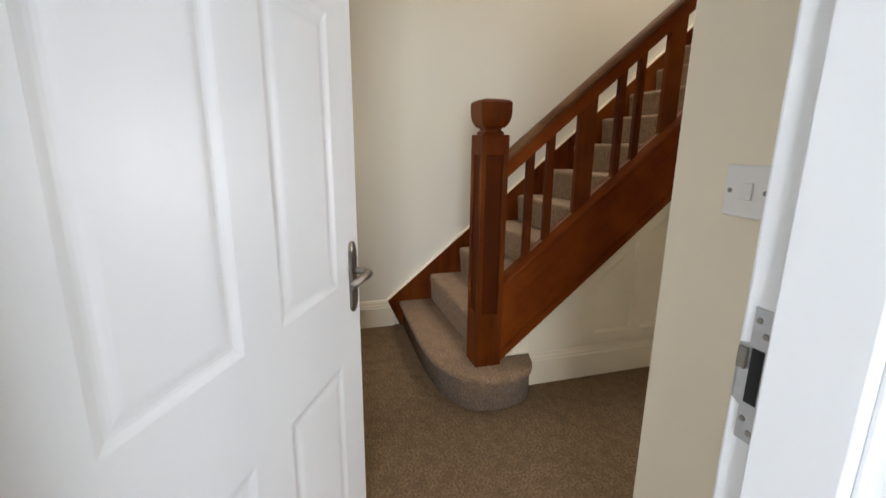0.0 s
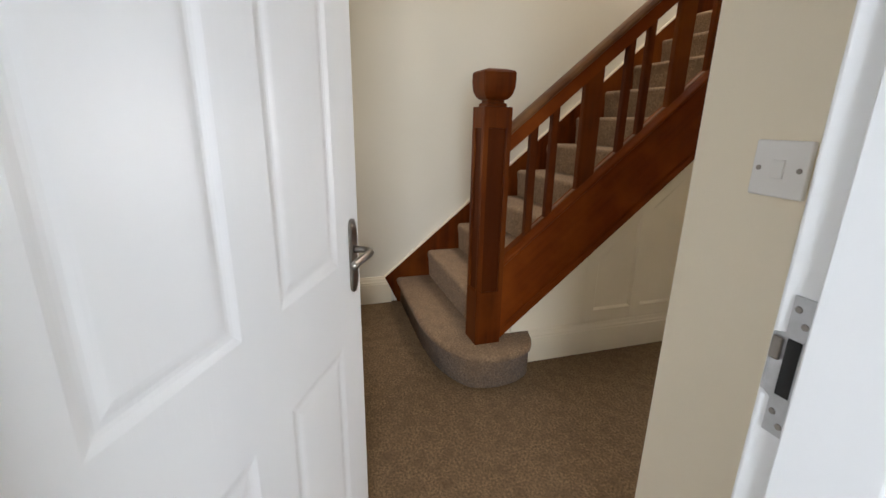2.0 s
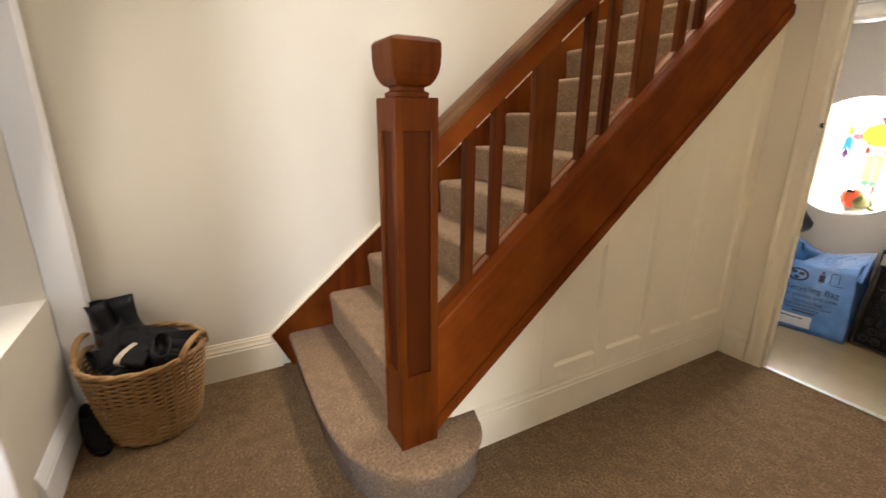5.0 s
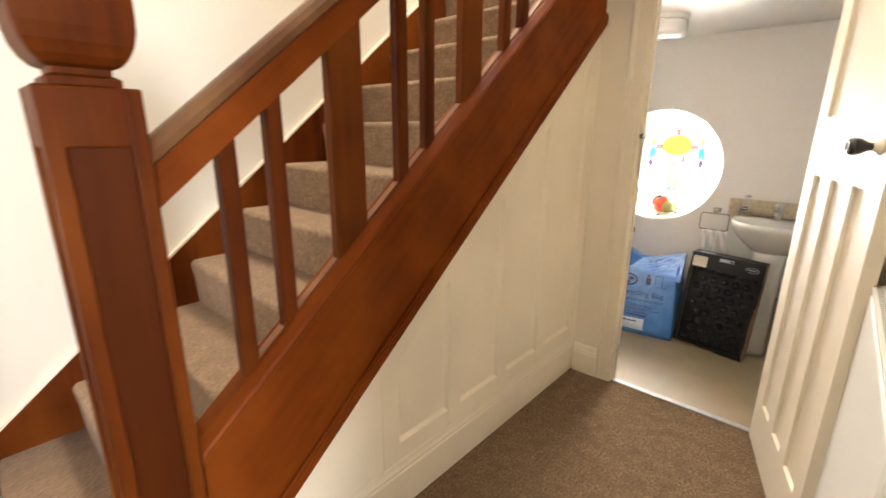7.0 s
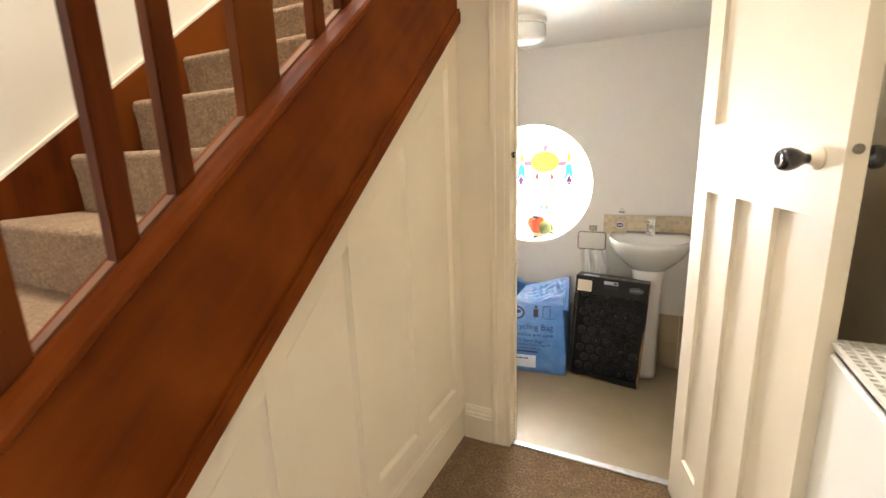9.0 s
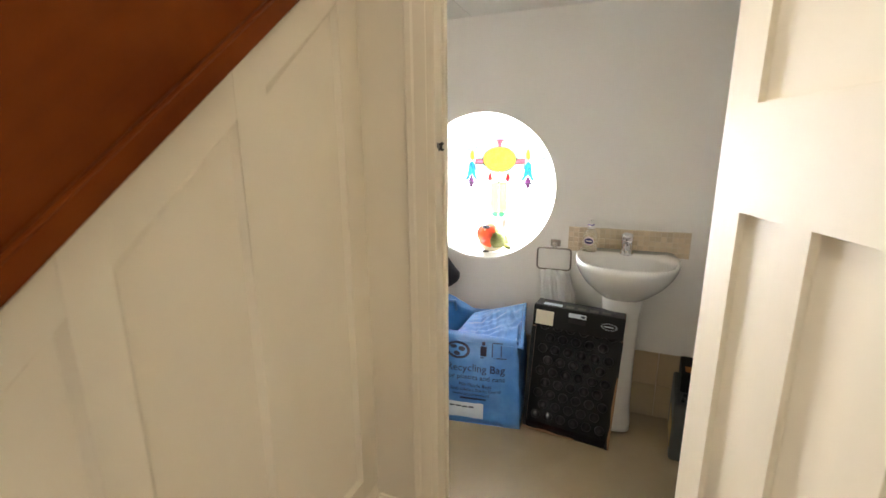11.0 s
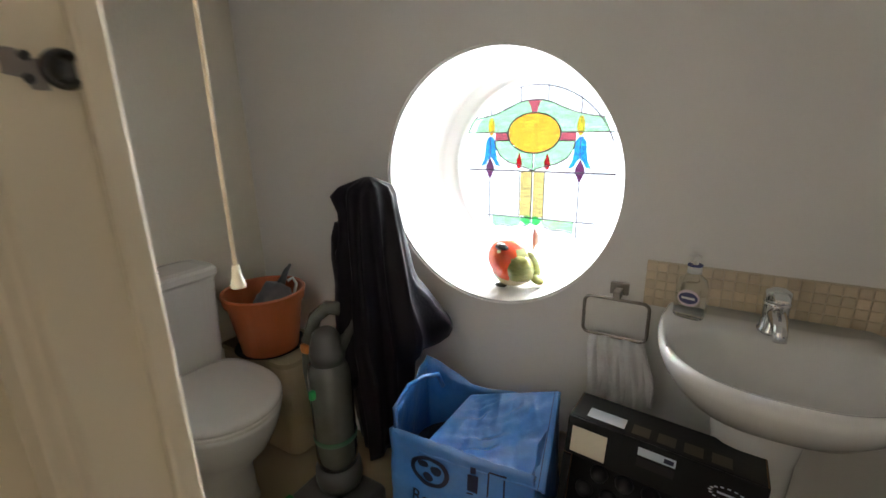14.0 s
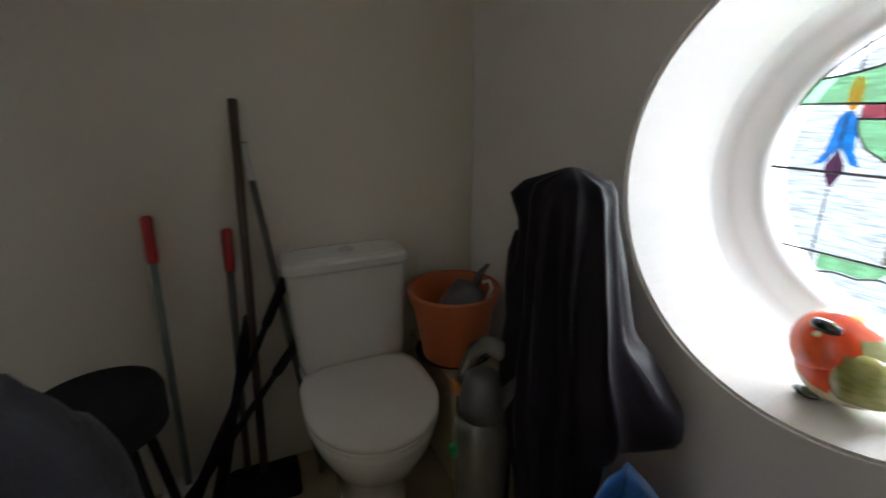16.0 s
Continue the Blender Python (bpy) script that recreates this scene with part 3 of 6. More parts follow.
# keep plate in the lining
keep = thing("strike_plate", "zinc mortice lock keep let into the white door lining", "strike plate", pose(1.610, 0.5045, 1.012))
bm = bmesh.new()
prof = [(-0.0135, 0.092), (0.0135, 0.092), (0.0135, -0.092), (-0.0135, -0.092), (-0.0135, -0.046), (-0.024, -0.040), (-0.024, 0.040), (-0.0135, 0.043)]
prism(bm, prof, "y", -0.0025, -0.0002)
part("plate", bm, "zinc", keep)
# no real hole: its inner shade is a black sheet on the plate
part("bolt_hole", B(-0.009, 0.0075, -0.0032, -0.0026, -0.038, 0.038), "void", keep, "flat black sheet for the shade in the bolt hole")
part("lip", B(-0.025, -0.012, -0.0075, -0.0026, 0.006, 0.036, bevel=0.002), "steel", keep)
part("lip", B(-0.0265, -0.024, -0.004, 0.012, -0.040, 0.040, bevel=0.001), "zinc", keep)
for x, z in ((-0.006, 0.076), (0.005, 0.058), (-0.006, -0.062), (0.005, -0.078)):
    part("screw", lathe(bmesh.new(), [(0.0045, 0.0), (0.004, 0.001), (0.001, 0.0012)], 10, pose(x, -0.0026, z, 90)), "steel", keep)

# light switch on the return wall
sw = thing("light_switch", "white plastic single rocker light switch on the cream wall", "light switch", pose(1.416, 0.6895, 1.228))
part("plate", B(-0.0445, 0.0445, -0.010, 0.0, -0.0445, 0.0445, bevel=0.003), "plastic", sw)
part("rocker", B(-0.010, 0.010, -0.0135, -0.0102, -0.0145, 0.0145, bevel=0.0012), "plastic", sw)
for x in (-0.0325, 0.0325):
    part("screw", lathe(bmesh.new(), [(0.0042, 0.0), (0.0042, 0.0012), (0.001, 0.0016)], 12, pose(x, -0.0101, 0, 90)), "steel", sw)

# front door casing beside the basket
structure("trim_front_door", B(-1.03, -0.94, -0.359, -0.245, 0, 2.1, bevel=0.006), "white_gloss", "white painted front door casing", "door frame")

# toilet door
W2 = 0.670
wdoor = tagged(thing("door_2", "cream painted 1930s panel door standing open to the hall", "door", pose(0.8485, 2.769, 0.01, 0, 0, -74.4)), kind="structure")
panel_leaf(wdoor, W2, 1.85, 0.036, [(0.104, 0.600, 1.336, 1.73), (0.097, 0.219, 0.203, 1.142), (0.287, 0.404, 0.203, 1.142), (0.471, 0.600, 0.203, 1.142)], "gloss", False, 0.011)
for s, y in ((-1, 0.0), (1, 0.036)):
    mt = pose(0.602, y, 1.251, 90 if s < 0 else -90)
    rose = part("knob_rose", lathe(bmesh.new(), [(0.021, 0.0), (0.021, 0.004), (0.014, 0.008), (0.011, 0.018), (0.004, 0.019)], 24, mt), "gloss", wdoor, "cream painted knob rose", smooth=True)
    part("knob", lathe(bmesh.new(), [(0.010, 0.0185), (0.010, 0.023), (0.013, 0.030), (0.0195, 0.040), (0.0225, 0.051), (0.0215, 0.061), (0.0175, 0.068), (0.014, 0.069), (0.008, 0.066), (0.002, 0.066)], 28, mt), "dark", rose, "black turned door knob", smooth=True)
part("latch_stud", lathe(bmesh.new(), [(0.009, 0.0), (0.009, 0.003), (0.006, 0.006), (0.001, 0.007)], 16, pose(W2, 0.018, 1.268, 0, 90)), "steel", wdoor, "small steel latch bolt on the door edge")

bm = bmesh.new()
for a in ((0.188, 0.2215, 2.772, 2.838, 0, 1.905), (0.886, 0.918, 2.772, 2.838, 0, 1.905), (0.188, 0.918, 2.772, 2.838, 1.872, 1.906)):
    box(bm, *a, bevel=0.003)
structure("toilet_door_lining", bm, "gloss", "cream painted door lining of the toilet", "door frame")
bm = B(0.2216, 0.232, 2.818, 2.8375, 0, 1.871, bevel=0.003)
structure("toilet_door_stop", bm, "gloss", "cream painted door stop of the toilet", "door frame")
sec = [(0, 0), (0.008, 0), (0.014, 0.008), (0.014, 0.040), (0.018, 0.046), (0.018, 0.060), (0.010, 0.068), (0, 0.068)]
bm = bmesh.new()
loft(bm, [[(0.206 - e, 2.7845 - o, z) for o, e in sec] for z in (0.0, 1.89)])
loft(bm, [[(0.900 + e, 2.7845 - o, z) for o, e in sec] for z in (0.0, 1.89)])
structure("trim_toilet_doorway", bm, "gloss", "cream painted moulded casing of the toilet doorway", "door frame")
structure("beam_trim", B(0.031, 1.238, 2.752, 2.783, 1.893, 2.06, bevel=0.004), "wood_slope", "mahogany fascia board over the toilet doorway", "trim")

kp = thing("latch_keep", "small worn steel latch keep on the cream door lining", "latch keep", pose(0.222, 2.804, 1.276))
part("plate", P([(-0.020, 0.010), (-0.012, 0.010), (-0.010, 0.004), (0.0, 0.006), (0.0, -0.012), (-0.008, -0.012), (-0.010, -0.006), (-0.020, -0.004)], "x", 0.0, 0.0016), "steel", kp)
part("catch", lathe(bmesh.new(), [(0.0115, 0.0), (0.0120, 0.004), (0.0095, 0.0065), (0.0085, 0.006), (0.0075, 0.001), (0.001, 0.001)], 20, pose(0.0002, 0.008, 0.0, 0, 90)), "dark", kp, "worn dark round latch socket", smooth=True)
for z in (-0.009, 0.009):
    part("screw", lathe(bmesh.new(), [(0.003, 0.0), (0.003, 0.0012), (0.001, 0.0015)], 8, pose(0.002, -0.009, z * 0.7, 0, 90)), "dark", kp)
st = B(0.222, 0.886, 2.795, 2.825, 0.001, 0.007, bevel=0.002)
structure("threshold_strip", st, "zinc", "aluminium threshold strip between carpet and vinyl", "trim")

# ---------------------------------------------------------------- corridor radiator
rad = thing("radiator", "white enamelled panel radiator with a slotted top grille", "radiator", pose(1.056, 1.365, 0.183))
M["enamel"] = material("white_radiator_enamel", (0.80, 0.79, 0.72), 0.3, second=(0.78, 0.765, 0.69), scale=2, coat=0.2)
L = 0.79
part("front_panel", B(0.0, 0.012, 0, L, 0.0, 0.715, bevel=0.005), "enamel", rad)
part("back_panel", B(0.078, 0.09, 0, L, 0.0, 0.715, bevel=0.004), "enamel", rad)
part("side_cover", B(0.012, 0.078, L - 0.006, L, 0.02, 0.735, bevel=0.002), "enamel", rad)
part("side_cover", B(0.012, 0.078, 0.0, 0.006, 0.02, 0.735, bevel=0.002), "enamel", rad)
bm = bmesh.new()
for x in (0.004, 0.024, 0.045, 0.066, 0.086):
    box(bm, x - 0.003 if x > 0.01 else 0.0, x + 0.004, 0, L, 0.730, 0.737)
for k in range(46):
    y = 0.004 + k * (L - 0.008) / 45
    box(bm, 0.001, 0.089, y - 0.003, y + 0.003, 0.729, 0.7365)
part("top_grille", bm, "enamel", rad)
bm = bmesh.new()
for k in range(36):
    y = 0.02 + k * (L - 0.04) / 35
    box(bm, 0.014, 0.076, y - 0.001, y + 0.001, 0.05, 0.66)
part("convector_fins", bm, "zinc", rad)
for y in (0.15, L - 0.15):
    part("wall_bracket", B(0.0905, 0.1835, y - 0.02, y + 0.02, 0.1, 0.6), "zinc", rad)

# ---------------------------------------------------------------- basket of shoes
M["wicker"] = material("golden_wicker", (0.36, 0.20, 0.075), 0.5, second=(0.22, 0.11, 0.04), scale=40, amount=0.6, bump=0.2, bump_scale=120, wear=(0.42, 0.26, 0.11), wear_scale=6)
M["black_leather"] = material("black_leather", (0.006, 0.006, 0.007), 0.5, second=(0.010, 0.010, 0.011), scale=12, bump=0.15, bump_scale=60, spec=0.16)
M["black_fabric"] = material("black_fabric", (0.010, 0.010, 0.011), 0.9, second=(0.017, 0.017, 0.018), scale=90, bump=0.3, bump_scale=200, spec=0.1)
M["shoe_sole"] = material("cream_rubber_sole", (0.50, 0.42, 0.33), 0.7, second=(0.40, 0.33, 0.25), scale=30)
BX, BY = -0.822, -0.070
basket = thing("wicker_basket", "round golden wicker basket with two handles, full of shoes", "basket", pose(BX, BY, 0.0))
HB = 0.36
rad_at = lambda z: 0.165 + 0.062 * (z / HB) ** 0.8
bm = bmesh.new()
NR, NS = 33, 60
for r in range(NR):
    z = 0.012 + (HB - 0.022) * r / (NR - 1)
    pts = []
    for i in range(NS):
        a = 2 * math.pi * i / NS
        rr = rad_at(z) + 0.0050 * math.cos(a * 15 + math.pi * (r % 2))
        pts.append((rr * math.cos(a), rr * math.sin(a), z))
    tube(bm, pts, 0.0043, 5, closed=True)
part("weave", bm, "wicker", basket, smooth=True)
stake = None
for i in range(30):
    if stake is None:
        stake = part("stake", tube(bmesh.new(), [(rad_at(z), 0, z) for z in (0.004, 0.1, 0.2, 0.3, HB)], 0.0045, 5), "wicker", basket, smooth=True)
        stake_mesh = stake.data
    else:
        stake = new("stake", stake_mesh)
        stake.parent = basket
    stake.matrix_basis = pose(0, 0, 0, 0, 0, 12 * (i + 0.5))
bm = bmesh.new()
for s in (0, math.pi):
    tube(bm, [((rad_at(HB) + 0.004 * math.cos(9 * a + s)) * math.cos(a), (rad_at(HB) + 0.004 * math.cos(9 * a + s)) * math.sin(a), HB + 0.004 + 0.005 * math.sin(9 * a + s)) for a in [2 * math.pi * i / 72 for i in range(72)]], 0.0085, 7, closed=True)
part("rim", bm, "wicker", basket, smooth=True)
for a0 in (radians(62), radians(242)):
    bm = bmesh.new()
    for off in (0.0, 0.011):
        pts = []
        for k in range(15):
            t = math.pi * k / 14
            a = a0 + 0.42 * math.cos(t)
            rr = rad_at(HB) + off
            pts.append((rr * math.cos(a), rr * math.sin(a), HB - 0.015 + 0.080 * math.sin(t)))
        tube(bm, pts, 0.0085, 7)
    part("handle", bm, "wicker", basket, smooth=True)
part("base", lathe(bmesh.new(), [(0.16, 0.002), (0.166, 0.006), (0.16, 0.012)], 30), "wicker", basket)


def make_shoe(name, label, tall, sole):
    """A shoe or ankle boot: a lofted upper over a flat sole, toe to +x."""
    s = thing(name, label, "shoe", group="shoes in the basket")
    outline = []
    for k in range(28):
        a = 2 * math.pi * k / 28
        x = 0.135 * math.cos(a)
        w = 0.044 * (1.0 + 0.12 * math.cos(a)) * (0.84 if abs(x) < 0.03 else 1.0)
        outline.append((x, w * math.sin(a)))
    loftbm = bmesh.new()
    loft(loftbm, [[(x * k, y * k, z) for x, y in outline] for z, k in ((0.0, 0.97), (0.004, 1.0), (0.022, 1.0), (0.024, 0.96))])
    part("sole", loftbm, sole, s, smooth=False)
    rings = []
    for z, k0, k1, sh in ((0.020, 0.97, 0.97, 0.0), (0.045, 0.95, 0.99, -0.003), (0.07, 0.80, 0.90, -0.022), (0.088, 0.58, 0.78, -0.05), (0.105, 0.44, 0.72, -0.07)):
        rings.append([(x * k0 + sh, y * k1, z + 0.012 * max(0, -x / 0.135) * (z > 0.06)) for x, y in outline])
    if tall:
        for z, k in ((0.15, 0.40), (0.20, 0.41), (0.25, 0.44)):
            rings.append([(x * k - 0.078, y * 0.78, z) for x, y in outline])
    last = rings[-1]
    cx = sum(p[0] for p in last) / len(last)
    rings.append([((p[0] - cx) * 0.86 + cx, p[1] * 0.86, p[2] - 0.002) for p in last])
    rings.append([((p[0] - cx) * 0.80 + cx, p[1] * 0.8, p[2] - 0.035) for p in last])
    bm = bmesh.new()
    loft(bm, rings)
    part("upper", bm, "black_leather" if tall else "black_fabric", s, smooth=True)
    return s


boot = make_shoe("ankle_boot", "black leather ankle boot lying in the wicker basket", True, "black_leather")
shoe = make_shoe("shoe", "black fabric shoe lying in the wicker basket", False, "black_leather")
pale = make_shoe("shoe", "black shoe with a cream sole lying in the wicker basket", False, "shoe_sole")
boot.matrix_basis = pose(BX - 0.03, BY - 0.05, 0.33, 10, -12, 30)
shoe.matrix_basis = pose(BX + 0.02, BY + 0.07, 0.34, 70, 15, 120)
pale.matrix_basis = pose(BX + 0.05, BY - 0.01, 0.385, 95, 8, 150)
for m in (pose(BX - 0.06, BY + 0.03, 0.33, -12, -10, 75), pose(BX - 0.01, BY + 0.0, 0.30, 30, -30, 170)):
    copy_thing(boot, m)
for m in (pose(BX + 0.07, BY + 0.02, 0.345, 100, -6, 75), pose(BX + 0.03, BY - 0.05, 0.33, 80, 6, 20), pose(BX - 0.03, BY + 0.08, 0.40, 150, 10, 100), pose(BX + 0.0, BY - 0.06, 0.36, 30, 10, -20), pose(BX + 0.01, BY + 0.04, 0.42, 110, 6, 40), pose(BX + 0.02, BY + 0.05, 0.15, 20, 5, 10), pose(BX, BY - 0.05, 0.13, 10, 5, 100)):
    copy_thing(shoe, m)
floor_shoe = copy_thing(shoe, pose(-0.80, -0.285, 0.0, 0, 0, 20))
tagged(floor_shoe, "black fabric shoe standing on the carpet behind the basket", "shoe")

# ---------------------------------------------------------------- toilet room: round window
M["white_frame"] = material("white_window_paint", (0.84, 0.84, 0.83), 0.45, second=(0.81, 0.81, 0.80), scale=4)
M["lead"] = material("dark_lead_came", (0.035, 0.035, 0.04), 0.55, 0.6, second=(0.06, 0.06, 0.065), scale=60)


def stained(name, colour, grain=40.0, depth=0.35, stretch=(1, 1, 1)):
    """Coloured glass that scatters part of the light and lets part straight through, with ripples."""
    mat = bpy.data.materials.new(name)
    mat.use_nodes = True
    n, l = mat.node_tree.nodes, mat.node_tree.links
    n.remove(n["Principled BSDF"])
    tr, tl, gl, m1, m2 = n.new("ShaderNodeBsdfTransparent"), n.new("ShaderNodeBsdfTranslucent"), n.new("ShaderNodeBsdfGlossy"), n.new("ShaderNodeMixShader"), n.new("ShaderNodeMixShader")
    co, mp, tx, rp, hs = n.new("ShaderNodeTexCoord"), n.new("ShaderNodeMapping"), n.new("ShaderNodeTexNoise"), n.new("ShaderNodeMapRange"), n.new("ShaderNodeHueSaturation")
    mp.inputs["Scale"].default_value = stretch
    tx.inputs["Scale"].default_value, tx.inputs["Detail"].default_value = grain, 2
    rp.inputs["From Min"].default_value, rp.inputs["From Max"].default_value = 0.3, 0.7
    rp.inputs["To Min"].default_value, rp.inputs["To Max"].default_value = 1.0 - depth, 1.0 + depth * 0.3
    hs.inputs["Color"].default_value = (*colour, 1)
    l.new(co.outputs["Object"], mp.inputs["Vector"])
    l.new(mp.outputs["Vector"], tx.inputs["Vector"])
    l.new(tx.outputs["Fac"], rp.inputs["Value"])
    l.new(rp.outputs["Result"], hs.inputs["Value"])
    l.new(hs.outputs["Color"], tr.inputs["Color"])
    l.new(hs.outputs["Color"], tl.inputs["Color"])
    gl.inputs["Roughness"].default_value = 0.1
    m1.inputs["Fac"].default_value, m2.inputs["Fac"].default_value = 0.012, 0.03
    l.new(tr.outputs["BSDF"], m1.inputs[1])
    l.new(tl.outputs["BSDF"], m1.inputs[2])
    l.new(m1.outputs["Shader"], m2.inputs[1])
    l.new(gl.outputs["BSDF"], m2.inputs[2])
    l.new(m2.outputs["Shader"], n["Material Output"].inputs["Surface"])
    return mat


G = {"clear": stained("rippled_clear_glass", (0.74, 0.77, 0.78), 42, 0.22, (0.5, 1, 6)), "amber": stained("amber_glass", (0.80, 0.50, 0.12), 48, 0.14),
     "mauve": stained("mauve_glass", (0.55, 0.22, 0.26), 60, 0.25), "green": stained("pale_green_glass", (0.48, 0.74, 0.52), 25, 0.12), "yellow": stained("yellow_glass", (0.85, 0.55, 0.08), 50, 0.2),
     "blue": stained("blue_glass", (0.10, 0.42, 0.80), 60, 0.3), "purple": stained("purple_glass", (0.25, 0.10, 0.22), 50, 0.25), "red": stained("ruby_glass", (0.62, 0.02, 0.03), 50, 0.2),
     "tan": stained("tan_glass", (0.66, 0.58, 0.32), 60, 0.2, (5, 1, 1)), "leaf": stained("leaf_green_glass", (0.16, 0.66, 0.26), 40, 0.2)}

window = thing("round_window", "round leaded stained-glass window with a white frame", "window", pose(0.010, 4.243, 1.075))
GR = 0.304
bm = bmesh.new()
lathe(bm, [(0.3645, 0.150), (0.356, 0.118), (0.342, 0.090), (0.333, 0.080), (0.322, 0.050), (0.312, 0.040), (0.303, 0.030), (0.303, -0.05), (0.3645, -0.05)], 72, pose(0.012, 0, 0.002, 90, 0, 0), close_ends=False)
part("window_frame", bm, "white_frame", window, smooth=True)


def ring_fill(name, pts, key, y):
    bm = prism(bmesh.new(), pts, "y", y, y + 0.003)
    ob = part(name, bm, G[key], window)
    ob.visible_shadow = False
    return ob


ring_fill("glass_pane", circle_pts(0, 0, GR, 72), "clear", 0.004)
OZ = 0.129
ring_fill("glass_pane", circle_pts(0.0, OZ, 0.096, 40, ry=0.068), "amber", -0.003)
for s in (-1, 1):
    F = lambda pts: [(s * a, b) for a, b in pts]
    ov = lambda d0, d1, k=10: [(0.097 * math.cos(radians(d0 + (d1 - d0) * i / k)), OZ + 0.069 * math.sin(radians(d0 + (d1 - d0) * i / k))) for i in range(k + 1)]
    ring_fill("glass_pane", F([(0.150, 0.104), (0.150, 0.131)] + [p for p in ov(2, -21, 4)]), "mauve", -0.003)
    ring_fill("glass_pane", F([(0.262, 0.133), (0.240, 0.178), (0.20, 0.186), (0.172, 0.190), (0.14, 0.198), (0.10, 0.215), (0.06, 0.233), (0.026, 0.240), (0.013, 0.22), (0.010, 0.199)] + ov(82, 4)), "green", -0.003)
    ring_fill("glass_pane", F(ov(-24, -88) + [(0.001, 0.0), (0.02, 0.008), (0.05, 0.016), (0.09, 0.024), (0.125, 0.045), (0.148, 0.078), (0.152, 0.102)]), "green", -0.003)
    ring_fill("glass_pane", [(s * 0.165 + p[0], p[1]) for p in circle_pts(0, 0.152, 0.0125, 18, ry=0.033)], "yellow", -0.006)
    ring_fill("glass_pane", [(s * 0.168 + a, b) for a, b in ((-0.006, 0.118), (-0.018, 0.10), (-0.022, 0.06), (-0.026, 0.035), (-0.040, 0.008), (-0.022, 0.012), (-0.012, 0.03), (0, 0.045), (0.012, 0.03), (0.022, 0.012), (0.040, 0.008), (0.026, 0.035), (0.022, 0.06), (0.018, 0.10), (0.006, 0.118))], "blue", -0.006)
    ring_fill("glass_pane", [(s * 0.170 + a, b) for a, b in ((0, 0.042), (0.016, 0.010), (0.017, -0.005), (0, -0.042), (-0.017, -0.005), (-0.016, 0.010))], "purple", -0.007)
    ring_fill("glass_pane", [(s * 0.053 + a, b) for a, b in ((0, 0.060), (0.009, 0.035), (0.011, 0.018), (0.004, 0.002), (-0.004, 0.002), (-0.011, 0.018), (-0.009, 0.035))], "red", -0.006)
    ring_fill("glass_pane", F([(0.003, -0.005), (0.046, -0.005), (0.046, -0.176), (0.003, -0.176)]), "tan", -0.003)
    ring_fill("glass_pane", F([(0.035, -0.184), (0.158, -0.184), (0.158, -0.222), (0.12, -0.213), (0.08, -0.216), (0.045, -0.205)]), "green", -0.003)
    ring_fill("glass_pane", F([(0.003, -0.176), (0.018, -0.170), (0.036, -0.182), (0.038, -0.196), (0.022, -0.208), (0.006, -0.200)]), "leaf", -0.006)
ring_fill("glass_pane", [(-0.026, 0.241), (0.026, 0.241), (0.013, 0.22), (0.009, 0.199), (-0.009, 0.199), (-0.013, 0.22)], "mauve", -0.006)


def came(pts, r=0.0022, closed=False):
    part("lead_came", tube(bmesh.new(), [(a, -0.008, b) for a, b in pts], r * 1.25, 6, closed), "lead", window)


came(circle_pts(0, OZ, 0.098, 48, ry=0.070), 0.0026, True)
came([(-0.29, -0.006), (0.29, -0.006)], 0.0026)
came([(-0.235, -0.180), (0.235, -0.180)])
for s in (-1, 1):
    came([(s * 0.30, 0.132), (s * 0.097, 0.132)])
    came([(s * 0.15, 0.103), (s * 0.092, 0.103)])
    came([(s * a, b) for a, b in ((0.262, 0.186), (0.24, 0.180), (0.20, 0.186), (0.172, 0.191), (0.14, 0.199), (0.10, 0.216), (0.06, 0.234), (0.026, 0.242), (0.0, 0.242))])
    came([(s * 0.165, 0.19), (s * 0.165, 0.252)], 0.0016)
    came([(s * 0.05, 0.236), (s * 0.05, 0.292)], 0.0016)
    came([(s * a, b) for a, b in ((0.150, 0.102), (0.146, 0.078), (0.125, 0.045), (0.09, 0.024), (0.05, 0.014), (0.02, 0.006), (0.0, -0.004))])
    came([(s * 0.170, -0.042), (s * 0.170, -0.245)], 0.0016)
    came([(s * 0.047, -0.006), (s * 0.047, -0.180)], 0.0016)
    came([(s * a, b) for a, b in ((0.158, -0.224), (0.12, -0.215), (0.08, -0.218), (0.045, -0.207), (0.02, -0.212), (0.0, -0.195))], 0.0018)
    came([(s * 0.168, 0.118), (s * 0.168, 0.042)], 0.0014)
came([(0, -0.004), (0, -0.20)], 0.0018)
came([(0, OZ - 0.07), (0, -0.004)], 0.0016)
came(circle_pts(0, 0, 0.292, 60, radians(20), radians(160)), 0.002)

# pale sky outside the window
bd = bpy.data.materials.new("overcast_sky_glow")
bd.use_nodes = True
bd.node_tree.nodes["Principled BSDF"].inputs["Base Color"].default_value = (0.8, 0.83, 0.86, 1)
bd.node_tree.nodes["Principled BSDF"].inputs["Emission Color"].default_value = (0.93, 0.97, 1.0, 1)
bd.node_tree.nodes["Principled BSDF"].inputs["Emission Strength"].default_value = 3.6
structure("backdrop", B(-4, 4, 6.4, 6.45, -0.3, 5.0), bd, "pale overcast sky beyond the window", "backdrop")

